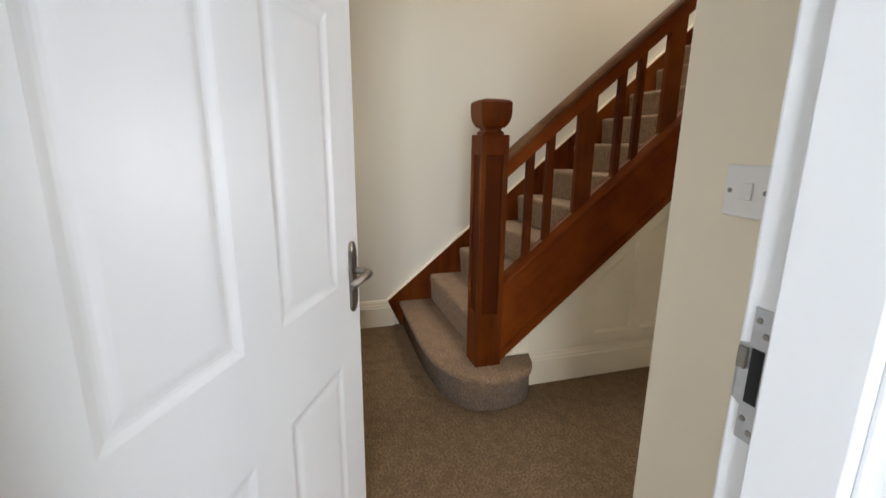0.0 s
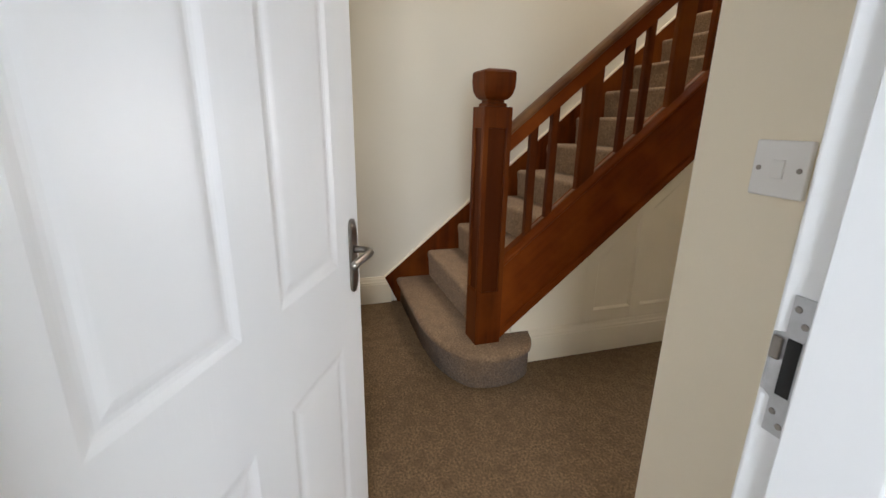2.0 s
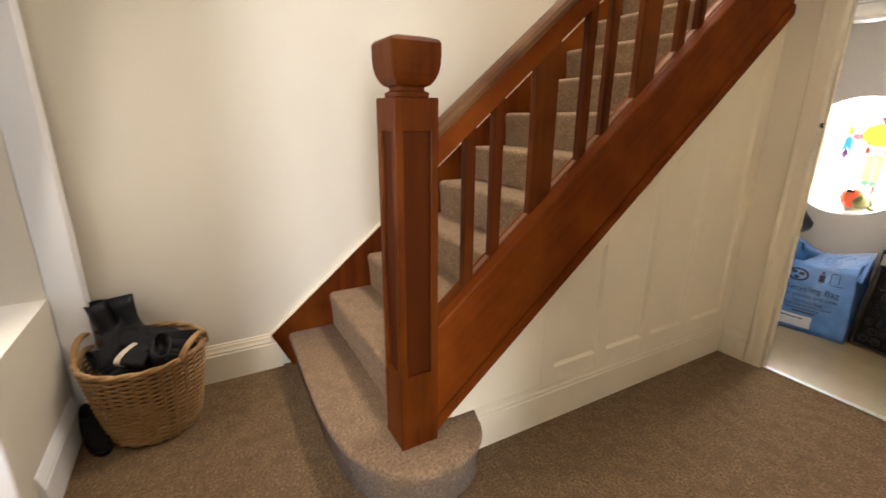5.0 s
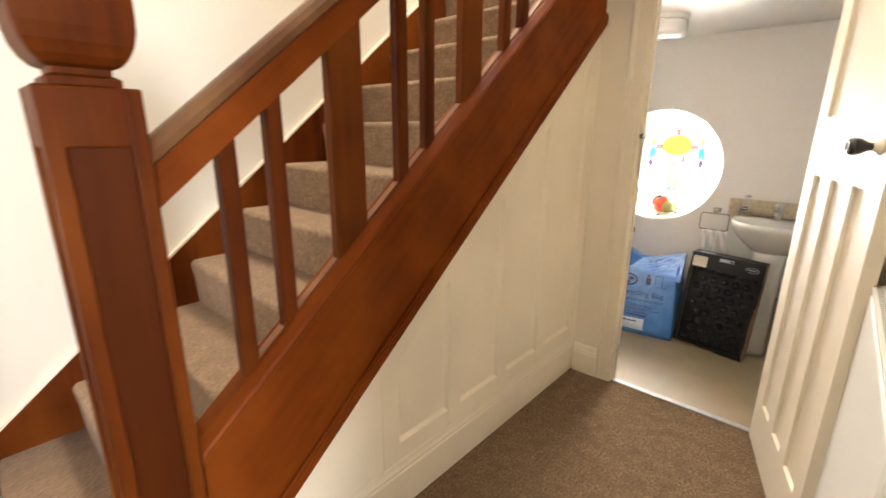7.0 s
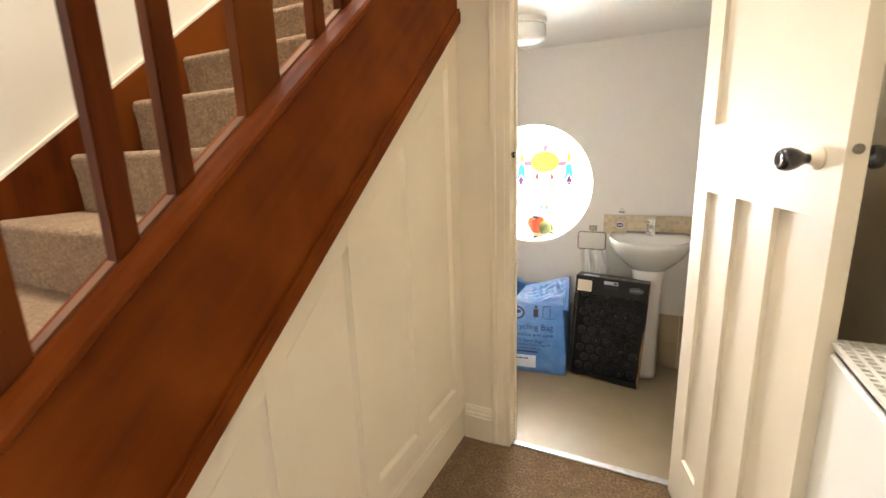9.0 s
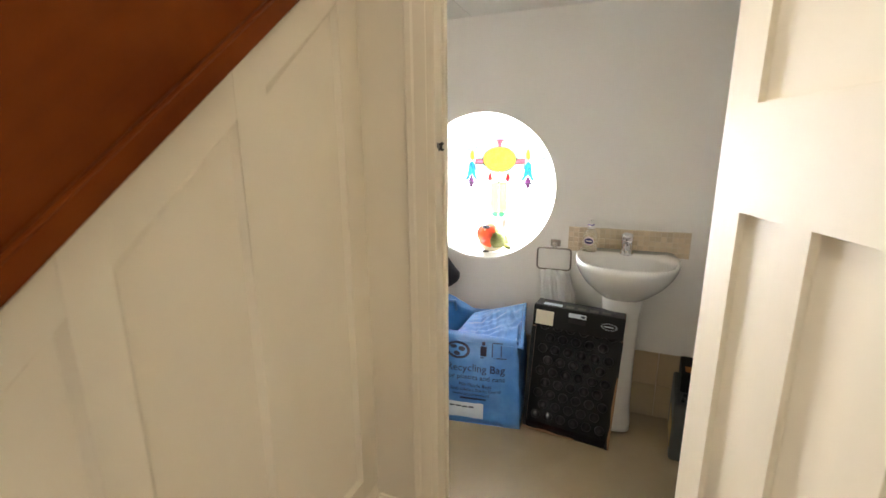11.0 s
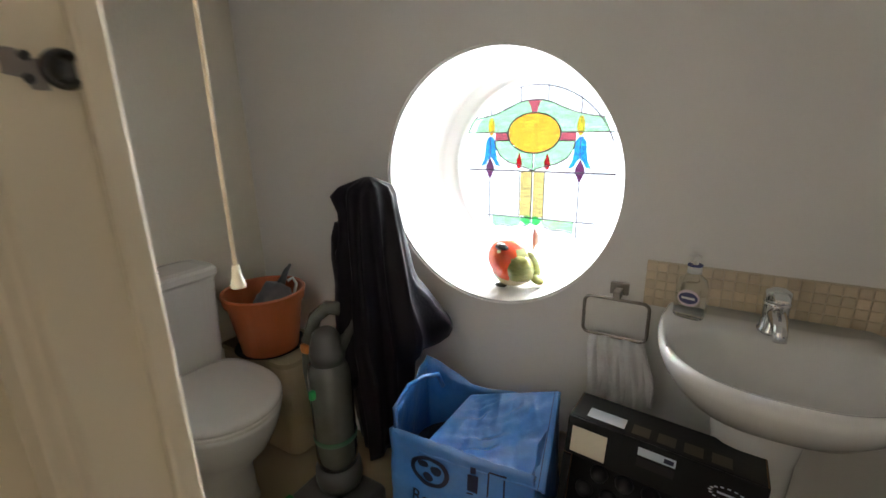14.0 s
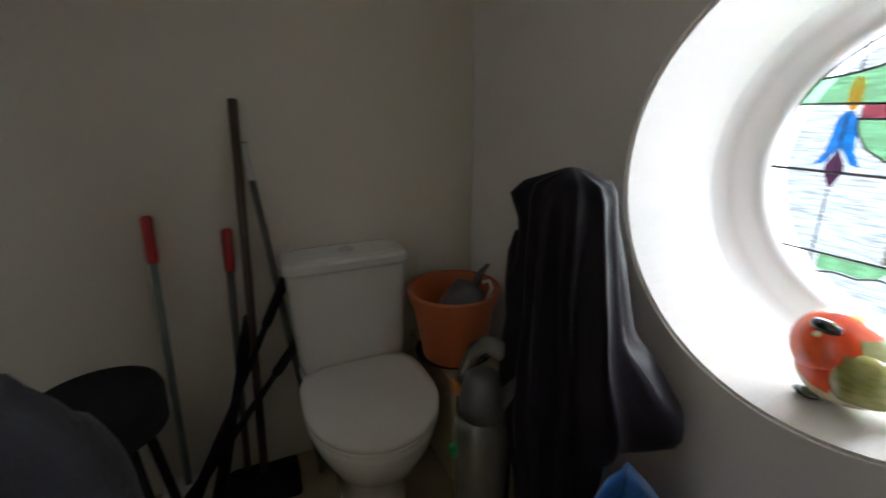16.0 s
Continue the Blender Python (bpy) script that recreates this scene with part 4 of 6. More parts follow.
# ---------------------------------------------------------------- toilet room: fittings
def ceramic_bird():
    """A small glazed ceramic bird, one mesh with painted zones."""
    bm = bmesh.new()
    mats = [material("glaze_red", (0.72, 0.045, 0.015), 0.15, second=(0.80, 0.13, 0.03), scale=25, coat=0.6), material("glaze_olive", (0.16, 0.17, 0.035), 0.2, second=(0.30, 0.29, 0.08), scale=60, coat=0.5, stretch=(1, 1, 3)),
            material("glaze_cream", (0.75, 0.62, 0.30), 0.15, second=(0.78, 0.70, 0.48), scale=20, coat=0.6), material("glaze_black", (0.015, 0.012, 0.01), 0.1, coat=0.6)]

    def blob(c, r, idx, turn=(0, 0, 0), taper=None):
        v0 = len(bm.verts)
        out = bmesh.ops.create_uvsphere(bm, u_segments=20, v_segments=14, radius=1.0)
        for v in out["verts"]:
            p = v.co.copy()
            if taper:
                k = 1 - taper * max(0, p.x)
                p.y, p.z = p.y * k, p.z * k
            v.co = p
        bmesh.ops.transform(bm, matrix=pose(*c, *turn) @ Matrix.Diagonal((*r, 1)), verts=out["verts"])
        for f in {f for v in out["verts"] for f in v.link_faces}:
            f.material_index = idx if isinstance(idx, int) else idx(f.calc_center_median())
            f.smooth = True
    blob((0.0, 0, 0.050), (0.056, 0.046, 0.050), lambda c: 2 if c.z < 0.030 + 0.25 * max(0, -c.x) else (0 if c.x + 0.5 * c.y < 0.012 else 1), (0, 14, 0), 0.2)
    blob((-0.012, -0.004, 0.072), (0.050, 0.046, 0.047), lambda c: 1 if c.x > 0.022 and c.z < 0.100 else 0)
    blob((-0.012, -0.034, 0.104), (0.018, 0.011, 0.009), 3, (-40, 0, 0))
    blob((0.034, -0.026, 0.054), (0.034, 0.022, 0.034), 1, (0, 30, 8), 0.4)
    blob((0.024, 0.027, 0.052), (0.042, 0.022, 0.034), 1, (0, 26, -10), 0.4)
    blob((0.062, 0.004, 0.028), (0.018, 0.013, 0.010), 1, (0, 22, 0))
    blob((-0.012, -0.047, 0.097), (0.004, 0.006, 0.004), 2)
    blob((-0.020, -0.022, 0.005), (0.016, 0.012, 0.005), 3)
    me = bpy.data.meshes.new("bird_ornament")
    bm.to_mesh(me)
    bm.free()
    for m in mats:
        me.materials.append(m)
    return me


bird = new("bird_ornament", ceramic_bird())
bird.matrix_basis = pose(0.047, 3.980, 0.7165, 0, 0, -8) @ Matrix.Scale(1.36, 4)
tagged(bird, "glazed ceramic bird, red breast and olive wings, on the round sill", "ornament")
tail = tube(bmesh.new(), [(0, 0, 0), (0.006, 0.01, 0.03), (0.004, 0.012, 0.055), (0.0, 0.012, 0.075)], [0.003, 0.010, 0.009, 0.001], 8)
feather = part("feather_pick", tail, material("feather_brown", (0.20, 0.045, 0.025), 0.6, second=(0.6, 0.42, 0.3), scale=30), smooth=True)
feather.matrix_basis = pose(0.085, 4.055, 0.824)
tagged(feather, "brown and cream feather standing behind the ceramic bird", "feather")
stem = part("stem", tube(bmesh.new(), [(-0.006, 0, -0.098), (0, 0, 0.002)], 0.0015, 6), "dark", feather)

# basin on its pedestal
basin = thing("wash_basin", "white china wash basin on a pedestal", "wash basin", pose(0.716, 3.838, 0.0))


def basin_ring():
    """D-shaped outline: straight back at the wall, bowed front."""
    pts = []
    for i in range(41):
        a = math.pi + math.pi * i / 40
        c, s = math.cos(a), math.sin(a)
        x = 0.208 * math.copysign(abs(c) ** 0.72, c)
        y = -0.115 + 0.285 * math.copysign(abs(s) ** 0.90, s)
        pts.append((x, y))
    pts += [(0.199, -0.03), (0.17, 0.0), (-0.17, 0.0), (-0.199, -0.03)]
    return pts


def outer(k, z):
    return [(x * k, min(0.0, y * k), z) for x, y in basin_ring()]


bm = bmesh.new()
loft(bm, [outer(0.36, 0.60), outer(0.50, 0.63), outer(0.68, 0.672), outer(0.84, 0.715), outer(0.95, 0.758), outer(0.995, 0.788), outer(1.0, 0.800), outer(0.99, 0.811), outer(0.96, 0.815)], close_ends=False)


rim = outer(0.96, 0.815)


# the bowl's rings follow the rim by angle
def ang_sorted(ring, kx, ky, z, cy):
    out = []
    for x, y, _ in ring:
        a = math.atan2((y - cy) / ky, x / kx)
        out.append((kx * math.cos(a), cy + ky * math.sin(a), z))
    return out


rings = [rim] + [ang_sorted(rim, kx, ky, z, -0.235) for kx, ky, z in ((0.188, 0.140, 0.812), (0.178, 0.131, 0.800), (0.160, 0.116, 0.765), (0.120, 0.090, 0.715), (0.062, 0.050, 0.690), (0.022, 0.018, 0.686))]
loft(bm, rings, close_ends=False)
bmesh.ops.remove_doubles(bm, verts=bm.verts, dist=1e-5)
bmesh.ops.recalc_face_normals(bm, faces=bm.faces)
part("bowl", bm, "ceramic", basin, smooth=True)
bm = bmesh.new()
ped = lambda w, d, z: [(w * math.copysign(abs(math.cos(a)) ** 0.7, math.cos(a)), -0.115 + d * math.copysign(abs(math.sin(a)) ** 0.7, math.sin(a)), z) for a in [2 * math.pi * i / 32 for i in range(32)]]
loft(bm, [ped(0.082, 0.080, 0.002), ped(0.080, 0.078, 0.03), ped(0.073, 0.070, 0.10), ped(0.071, 0.068, 0.35), ped(0.077, 0.074, 0.55), ped(0.090, 0.088, 0.655)])
part("pedestal", bm, "ceramic", basin, smooth=True)
part("waste", lathe(bmesh.new(), [(0.021, 0.0), (0.022, 0.003), (0.012, 0.003), (0.002, 0.001)], 24, pose(0, -0.235, 0.6865)), "chrome", basin, smooth=True)
part("overflow", lathe(bmesh.new(), [(0.019, -0.002), (0.019, 0.003), (0.014, 0.0045), (0.013, 0.002), (0.002, 0.002)], 24, pose(0, -0.124, 0.766, 70)), "steel", basin, "round chrome overflow cover", smooth=True)
tap = thing("mixer_tap", "chrome monobloc mixer tap on the basin", "tap", pose(0.716, 3.748, 0.811) @ Matrix.Scale(1.02, 4))
part("body", lathe(bmesh.new(), [(0.027, 0.0), (0.027, 0.006), (0.023, 0.010), (0.0225, 0.05), (0.024, 0.06), (0.024, 0.066)], 28), "chrome", tap, smooth=True)
part("spout", tube(bmesh.new(), [(0, 0, 0.042), (0, -0.03, 0.046), (0, -0.065, 0.043), (0, -0.09, 0.034), (0, -0.10, 0.022)], [0.016, 0.0155, 0.014, 0.0125, 0.011], 16), "chrome", tap, smooth=True)
lev = part("lever", lathe(bmesh.new(), [(0.024, 0.067), (0.025, 0.072), (0.022, 0.088), (0.010, 0.094), (0.001, 0.095)], 24), "chrome", tap, smooth=True)
part("lever_arm", B(-0.013, 0.013, -0.062, -0.006, 0.080, 0.090, bevel=0.004), "chrome", lev)

# mosaic splashback: each small tile is a piece
M["grout"] = material("pale_grout", (0.60, 0.52, 0.39), 0.9, second=(0.56, 0.48, 0.36), scale=40)
M["mosaic"] = material("beige_stone_mosaic", (0.54, 0.43, 0.29), 0.45, second=(0.60, 0.49, 0.35), scale=14, amount=0.7, vary=0.11, bump=0.08, bump_scale=60)
splash = thing("splashback", "beige stone mosaic tile splashback behind the basin", "splashback", pose(0.460, 3.8395, 0.790))
part("backing", B(0.0, 0.512, -0.005, 0.0, 0.0, 0.116), "grout", splash)
tile_me = None
for r in range(5):
    z, x, k = 0.001 + r * 0.0230, 0.0015, 0
    for k in range(22):
        w = 0.0232
        x = 0.0012 + k * w
        if tile_me is None:
            first = part("tile", B(0, w - 0.0018, -0.009, -0.005, 0, 0.0212, bevel=0.0012, seg=1), "mosaic", splash, place=pose(x, 0, z))
            tile_me = first.data
        else:
            o = new("tile", tile_me)
            o.parent = splash
            o.matrix_basis = pose(x, 0, z)

# soap bottle
soap = thing("soap_bottle", "clear pump soap bottle with a blue oval label", "soap bottle", pose(0.563, 3.745, 0.814, 0, 0, -12))
M["soap"] = material("clear_soap_plastic", (0.92, 0.95, 0.94), 0.04, coat=0.3, second=(0.90, 0.94, 0.92), scale=10)
M["soap"].node_tree.nodes["Principled BSDF"].inputs["Transmission Weight"].default_value = 0.95
M["soap"].node_tree.nodes["Principled BSDF"].inputs["IOR"].default_value = 1.2
sq = lambda w, d, z: [(w * math.copysign(abs(math.cos(a)) ** 0.55, math.cos(a)), d * math.copysign(abs(math.sin(a)) ** 0.55, math.sin(a)), z) for a in [2 * math.pi * i / 28 for i in range(28)]]
part("bottle", loft(bmesh.new(), [sq(0.028, 0.018, 0.0), sq(0.031, 0.021, 0.004), sq(0.031, 0.021, 0.07), sq(0.026, 0.018, 0.088), sq(0.014, 0.013, 0.097), sq(0.013, 0.013, 0.104)]), "soap", soap, smooth=True)
lab = part("label", prism(bmesh.new(), circle_pts(0, 0.050, 0.022, 28, ry=0.019), "y", -0.0228, -0.0216), material("soap_label", (0.75, 0.62, 0.66), 0.5), soap, "pale label with a dark blue oval")
part("label_oval", prism(bmesh.new(), circle_pts(0, 0.050, 0.019, 28, ry=0.013), "y", -0.0236, -0.0229), material("soap_label_blue", (0.02, 0.02, 0.11), 0.4), lab)
part("label_bar", B(-0.013, 0.013, -0.0242, -0.0237, 0.0475, 0.0525), "plastic", lab)
pump = part("pump", lathe(bmesh.new(), [(0.0145, 0.1035), (0.0145, 0.118), (0.006, 0.121), (0.006, 0.133), (0.011, 0.134), (0.011, 0.141), (0.002, 0.142)], 20), "plastic", soap, smooth=True)
part("nozzle", tube(bmesh.new(), [(0, 0, 0.138), (0, -0.018, 0.139), (0, -0.032, 0.135)], [0.005, 0.0045, 0.003], 8), "plastic", pump, smooth=True)
part("pump_collar", lathe(bmesh.new(), [(0.0152, 0.119), (0.0152, 0.122), (0.0125, 0.1225)], 20), material("blue_collar", (0.04, 0.05, 0.25), 0.4), pump)

# towel ring and hand towel
ring = thing("towel_ring", "brushed steel towel ring on the wall", "towel ring", pose(0.402, 3.8395, 0.822))
part("mount", B(-0.023, 0.023, -0.012, 0.0, -0.016, 0.016, bevel=0.002), "steel", ring)
part("arm", B(-0.009, 0.009, -0.05, -0.0121, -0.020, 0.004, bevel=0.003), "steel", ring)
c = [(-0.078, -0.018), (0.078, -0.018), (0.078, -0.122), (-0.078, -0.122)]
loop = []
for i, (x, z) in enumerate(c):
    sx, sz = (1 if x > 0 else -1), (1 if z > -0.07 else -1)
    angs = {(-1, 1): (180, 90), (1, 1): (90, 0), (1, -1): (0, -90), (-1, -1): (-90, -180)}[(sx, sz)]
    for k in range(6):
        a = radians(angs[0] + (angs[1] - angs[0]) * k / 5)
        loop.append((x - sx * 0.016 + 0.016 * math.cos(a), -0.045, z - sz * 0.016 + 0.016 * math.sin(a)))
part("loop", tube(bmesh.new(), loop, 0.0042, 10, closed=True), "steel", ring, smooth=True)
M["towel"] = material("pale_grey_terry", (0.80, 0.80, 0.80), 0.95, second=(0.70, 0.70, 0.70), scale=110, amount=0.5, bump=0.2, bump_scale=200, wear=(0.70, 0.64, 0.64), wear_scale=9, sheen=0.3)
bm = bmesh.new()
rings = []
for j in range(17):
    t = j / 16
    s = -0.195 + 0.39 * t
    z = 0.705 - abs(s) if abs(s) > 0.012 else 0.705
    y = 3.7945 + (0.013 if s > 0 else -0.013) * min(1, abs(s) / 0.012)
    row = []
    for i in range(41):
        u = i / 40
        fold = 0.016 * math.sin(u * 17 + 14 * s) + 0.007 * abs(math.sin(u * 23 - 20 * s)) + 0.004 * math.sin(u * 47 + 2 + 9 * s)
        spread = 0.066 + 0.012 * min(1, abs(s) / 0.12)
        row.append((0.408 + (u - 0.5) * 2 * spread + 0.02 * min(1, abs(s) / 0.12), y + fold * min(1, abs(s) / 0.03) * (1 if s < 0 else 0.5), z + 0.006 * math.sin(u * 9) * min(1, abs(s) * 8)))
    rings.append(row)
loft(bm, rings, False, False)
ob = part("hand_towel", bm, "towel", smooth=True)
sol = ob.modifiers.new("thick", "SOLIDIFY")
sol.thickness = 0.006
tagged(ob, "crumpled pale grey hand towel hanging on the steel ring", "towel")

# toilet
wc = thing("toilet", "white close-coupled toilet with the lid closed", "toilet", pose(-1.048, 3.340, 0.0))
rr = lambda x0, x1, w, z, p=0.55, kb=0.75: [((x0 + x1) / 2 + (x1 - x0) / 2 * math.copysign(abs(math.cos(a)) ** p, math.cos(a)), w * math.copysign(abs(math.sin(a)) ** p, math.sin(a)), z) for a in [2 * math.pi * i / 44 for i in range(44)]]


def seat_ring(k, z, x0=0.155, x1=0.575, w=0.185):
    pts = []
    xc = x0 + 0.20
    for i in range(44):
        a = 2 * math.pi * i / 44
        c2, s2 = math.cos(a), math.sin(a)
        if c2 >= 0:
            x, y = xc + (x1 - xc) * c2, w * s2
        else:
            x, y = xc - (xc - x0) * abs(c2) ** 0.45, w * math.copysign(abs(s2) ** 0.55, s2)
        pts.append((xc + (x - xc) * k, y * k, z))
    return pts


part("cistern", loft(bmesh.new(), [rr(0.012, 0.160, 0.160, 0.405, 0.3), rr(0.008, 0.166, 0.172, 0.45, 0.3), rr(0.004, 0.174, 0.184, 0.745, 0.3)]), "ceramic", wc, smooth=False)
lid = part("cistern_lid", loft(bmesh.new(), [rr(0.002, 0.179, 0.189, 0.746, 0.3), rr(0.0, 0.184, 0.193, 0.755, 0.3), rr(0.0, 0.184, 0.193, 0.775, 0.3), rr(0.006, 0.176, 0.185, 0.784, 0.3), rr(0.03, 0.15, 0.15, 0.787, 0.4)]), "ceramic", wc, smooth=False)
part("flush_button", lathe(bmesh.new(), [(0.024, 0.786), (0.024, 0.791), (0.020, 0.793), (0.002, 0.793)], 24, pose(0.095, 0.01, 0)), "chrome", lid, smooth=True)
part("pan", loft(bmesh.new(), [rr(0.10, 0.42, 0.105, 0.003, 0.7), rr(0.10, 0.41, 0.10, 0.05, 0.7), rr(0.09, 0.42, 0.10, 0.16, 0.75), seat_ring(0.78, 0.27), seat_ring(0.93, 0.34), seat_ring(0.99, 0.385), seat_ring(0.985, 0.398), seat_ring(0.9, 0.40)]), "ceramic", wc, smooth=True)
part("pan_back", loft(bmesh.new(), [rr(0.005, 0.20, 0.115, 0.12, 0.4), rr(0.005, 0.20, 0.15, 0.34, 0.4), rr(0.005, 0.20, 0.17, 0.404, 0.4)]), "ceramic", wc, smooth=False)
M["seat"] = material("white_plastic_seat", (0.78, 0.76, 0.72), 0.22, second=(0.765, 0.745, 0.70), scale=3)
part("seat", loft(bmesh.new(), [seat_ring(0.98, 0.4005), seat_ring(1.01, 0.404), seat_ring(1.01, 0.413), seat_ring(0.99, 0.417)]), "seat", wc, smooth=False)
part("seat_lid", loft(bmesh.new(), [seat_ring(0.99, 0.4175), seat_ring(1.012, 0.421), seat_ring(1.012, 0.430), seat_ring(0.985, 0.437), seat_ring(0.85, 0.441), seat_ring(0.5, 0.444), seat_ring(0.05, 0.445)]), "seat", wc, smooth=True)
for y in (-0.07, 0.07):
    part("hinge", tube(bmesh.new(), [(0.165, y - 0.02, 0.428), (0.165, y + 0.02, 0.428)], 0.010, 10), "seat", wc, smooth=True)

# boxed ledge in the corner, with the pot
M["tiled"] = material("beige_wall_tile", (0.47, 0.36, 0.235), 0.35, second=(0.54, 0.43, 0.29), scale=9, amount=0.8, wear=(0.40, 0.31, 0.20), wear_scale=4, vary=0.08, bump=0.03)
out = [(-1.049, 3.597), (-0.72, 3.597)] + [(-0.72 + 0.05 * math.sin(a), 3.647 - 0.05 * math.cos(a)) for a in [math.pi / 2 * k / 6 for k in range(1, 7)]] + [(-0.67, 3.8395), (-1.049, 3.8395)]
ledge = thing("pipe_boxing", "tiled pipe boxing with a pale ledge in the corner", "ledge", kind="structure")
part("front", P(out, "z", 0.003, 0.385), "tiled", ledge)
part("ledge_top", P([(x + (0.008 if x > -1.0 else 0), y - (0.008 if y < 3.8 else 0)) for x, y in out], "z", 0.3855, 0.405), "vinyl", ledge)
M["terracotta"] = material("terracotta_plastic", (0.42, 0.105, 0.028), 0.5, second=(0.36, 0.085, 0.022), scale=6, wear=(0.33, 0.09, 0.03), wear_scale=5, bump=0.05)
pot = thing("plant_pot", "terracotta coloured pot standing on the corner ledge", "plant pot", pose(-0.838, 3.668, 0.4055) @ Matrix.Scale(1.12, 4))
prof = [(0.090, 0.0), (0.093, 0.004), (0.122, 0.180), (0.130, 0.182), (0.137, 0.216), (0.134, 0.222), (0.126, 0.219), (0.114, 0.165), (0.085, 0.012), (0.001, 0.012)]
part("pot", lathe(bmesh.new(), prof, 48), "terracotta", pot, smooth=False)
part("saucer", lathe(bmesh.new(), [(0.09, -0.0002), (0.118, 0.016), (0.114, 0.017), (0.09, 0.006), (0.002, 0.006)], 40), "black_fabric", pot)
br = thing("scrubbing_glove", "dark grey rubber glove and hook lying in the pot", "glove", pose(-0.815, 3.690, 0.530))
M["grey_rubber"] = material("dark_grey_rubber", (0.05, 0.055, 0.06), 0.55, second=(0.08, 0.08, 0.085), scale=20, bump=0.2)
bm = bmesh.new()
bmesh.ops.create_icosphere(bm, subdivisions=3, radius=1.0)
for v in bm.verts:
    v.co *= 1 + 0.22 * noise.noise(v.co * 2.2)
    v.co = Vector((v.co.x * 0.055, v.co.y * 0.075, v.co.z * 0.085 + 0.06))
part("palm", bm, "grey_rubber", br, smooth=True)
part("finger", tube(bmesh.new(), [(0.0, 0.03, 0.11), (0.01, 0.05, 0.15), (0.015, 0.06, 0.175), (0.015, 0.085, 0.195)], [0.02, 0.013, 0.010, 0.006], 10), "grey_rubber", br, smooth=True)
part("hook", tube(bmesh.new(), [(0.03, 0.07, 0.07), (0.03, 0.09, 0.115), (0.02, 0.085, 0.14), (0.005, 0.07, 0.13)], 0.006, 8), "plastic", br, smooth=True)

# jacket draped over the vacuum cleaner's handle
M["jacket"] = material("dark_plum_fleece", (0.0050, 0.0030, 0.0070), 0.48, second=(0.0030, 0.0020, 0.0042), scale=20, bump=0.10, bump_scale=120, sheen=0.015, wear=(0.006, 0.004, 0.008), wear_scale=5, spec=0.17)
bm = bmesh.new()
rings = []
for j in range(40):
    t = j / 39
    z = 1.108 - 0.90 * t
    r = 0.012 + 0.058 * min(1, t / 0.035) ** 0.5 + 0.030 * min(1, t / 0.5)
    r *= 1 - 0.32 * max(0, (t - 0.60) / 0.4)
    cx, cy = -0.225 - 0.03 * t - 0.03 * max(0, t - 0.6), 3.600 + 0.05 * t
    row = []
    for i in range(96):
        a = 2 * math.pi * i / 96
        f = 1 + 0.13 * min(1, t * 4) * math.sin(5 * a + 1.0 + 0.9 * t) + 0.26 * min(1, t * 5 + 0.3) * (0.55 - abs(math.sin(5.5 * a - 0.7 * t + 0.3 * math.sin(6 * t))) ** 0.8) + 0.04 * noise.noise(Vector((math.cos(a) * 3, math.sin(a) * 3, t * 9)))
        lobe = 0.95 * max(0, math.cos(a - radians(50))) ** 6 * max(0, 1 - abs(t - 0.52) / 0.17) ** 0.8 if t < 0.6 else 0
        lobe += 0.55 * max(0, math.cos(a - radians(50))) ** 4 * max(0, min(1, (t - 0.10) / 0.42)) * (1 if t < 0.56 else max(0, 1 - (t - 0.56) / 0.06))
        corner = 0.45 * max(0, math.cos(a - radians(215))) ** 10 * max(0, 1 - abs(t - 0.05) / 0.06)
        pocket = 0.50 * max(0, math.cos(a - radians(200))) ** 14 * max(0, 1 - abs(t - 0.24) / 0.05)
        rad2 = r * (f + lobe + corner + pocket)
        row.append((cx + rad2 * math.cos(a), min(3.832, cy + rad2 * math.sin(a)), z - 0.02 * (math.sin(3 * a) if t > 0.9 else 0)))
    rings.append(row)
loft(bm, rings)
jacket = thing("jacket", "dark plum fleece jacket draped over the vacuum cleaner", "jacket", pose(0, 0, 0))
part("body", bm, "jacket", jacket, smooth=True)
bm = bmesh.new()
loft(bm, [[(-0.300 + 0.030 * math.cos(a) * k - 0.02 * t, 3.560 + 0.026 * math.sin(a) * k * (1 + 0.2 * math.sin(9 * t + 2 * a)), 0.985 - 0.52 * t) for a in [2 * math.pi * i / 20 for i in range(20)]] for t, k in ((0.0, 0.55), (0.08, 0.95), (0.2, 1.12), (0.35, 1.0), (0.5, 1.12), (0.68, 1.0), (0.85, 1.1), (1.0, 0.98))])
part("sleeve", bm, "jacket", jacket, smooth=True)
part("cuff", loft(bmesh.new(), [[(-0.320 + 0.034 * math.cos(a) * k, 3.560 + 0.030 * math.sin(a) * k, z) for a in [2 * math.pi * i / 20 for i in range(20)]] for z, k in ((0.500, 0.98), (0.497, 1.05), (0.462, 1.05), (0.459, 0.95))]), "jacket", jacket, smooth=True)

vac = thing("vacuum_cleaner", "upright vacuum cleaner with a clear bin and green trim", "vacuum cleaner", pose(-0.350, 3.510, 0.0))
M["smoky"] = material("smoky_clear_plastic", (0.11, 0.115, 0.10), 0.18, second=(0.06, 0.062, 0.056), scale=9, coat=0.5)
M["green_plastic"] = material("bright_green_plastic", (0.012, 0.25, 0.06), 0.35)
M["grey_plastic"] = material("grey_plastic", (0.085, 0.085, 0.082), 0.4, second=(0.065, 0.065, 0.062), scale=10)
part("bin", lathe(bmesh.new(), [(0.045, 0.20), (0.062, 0.205), (0.066, 0.24), (0.066, 0.52), (0.058, 0.56), (0.03, 0.575)], 32), "smoky", vac, smooth=True)
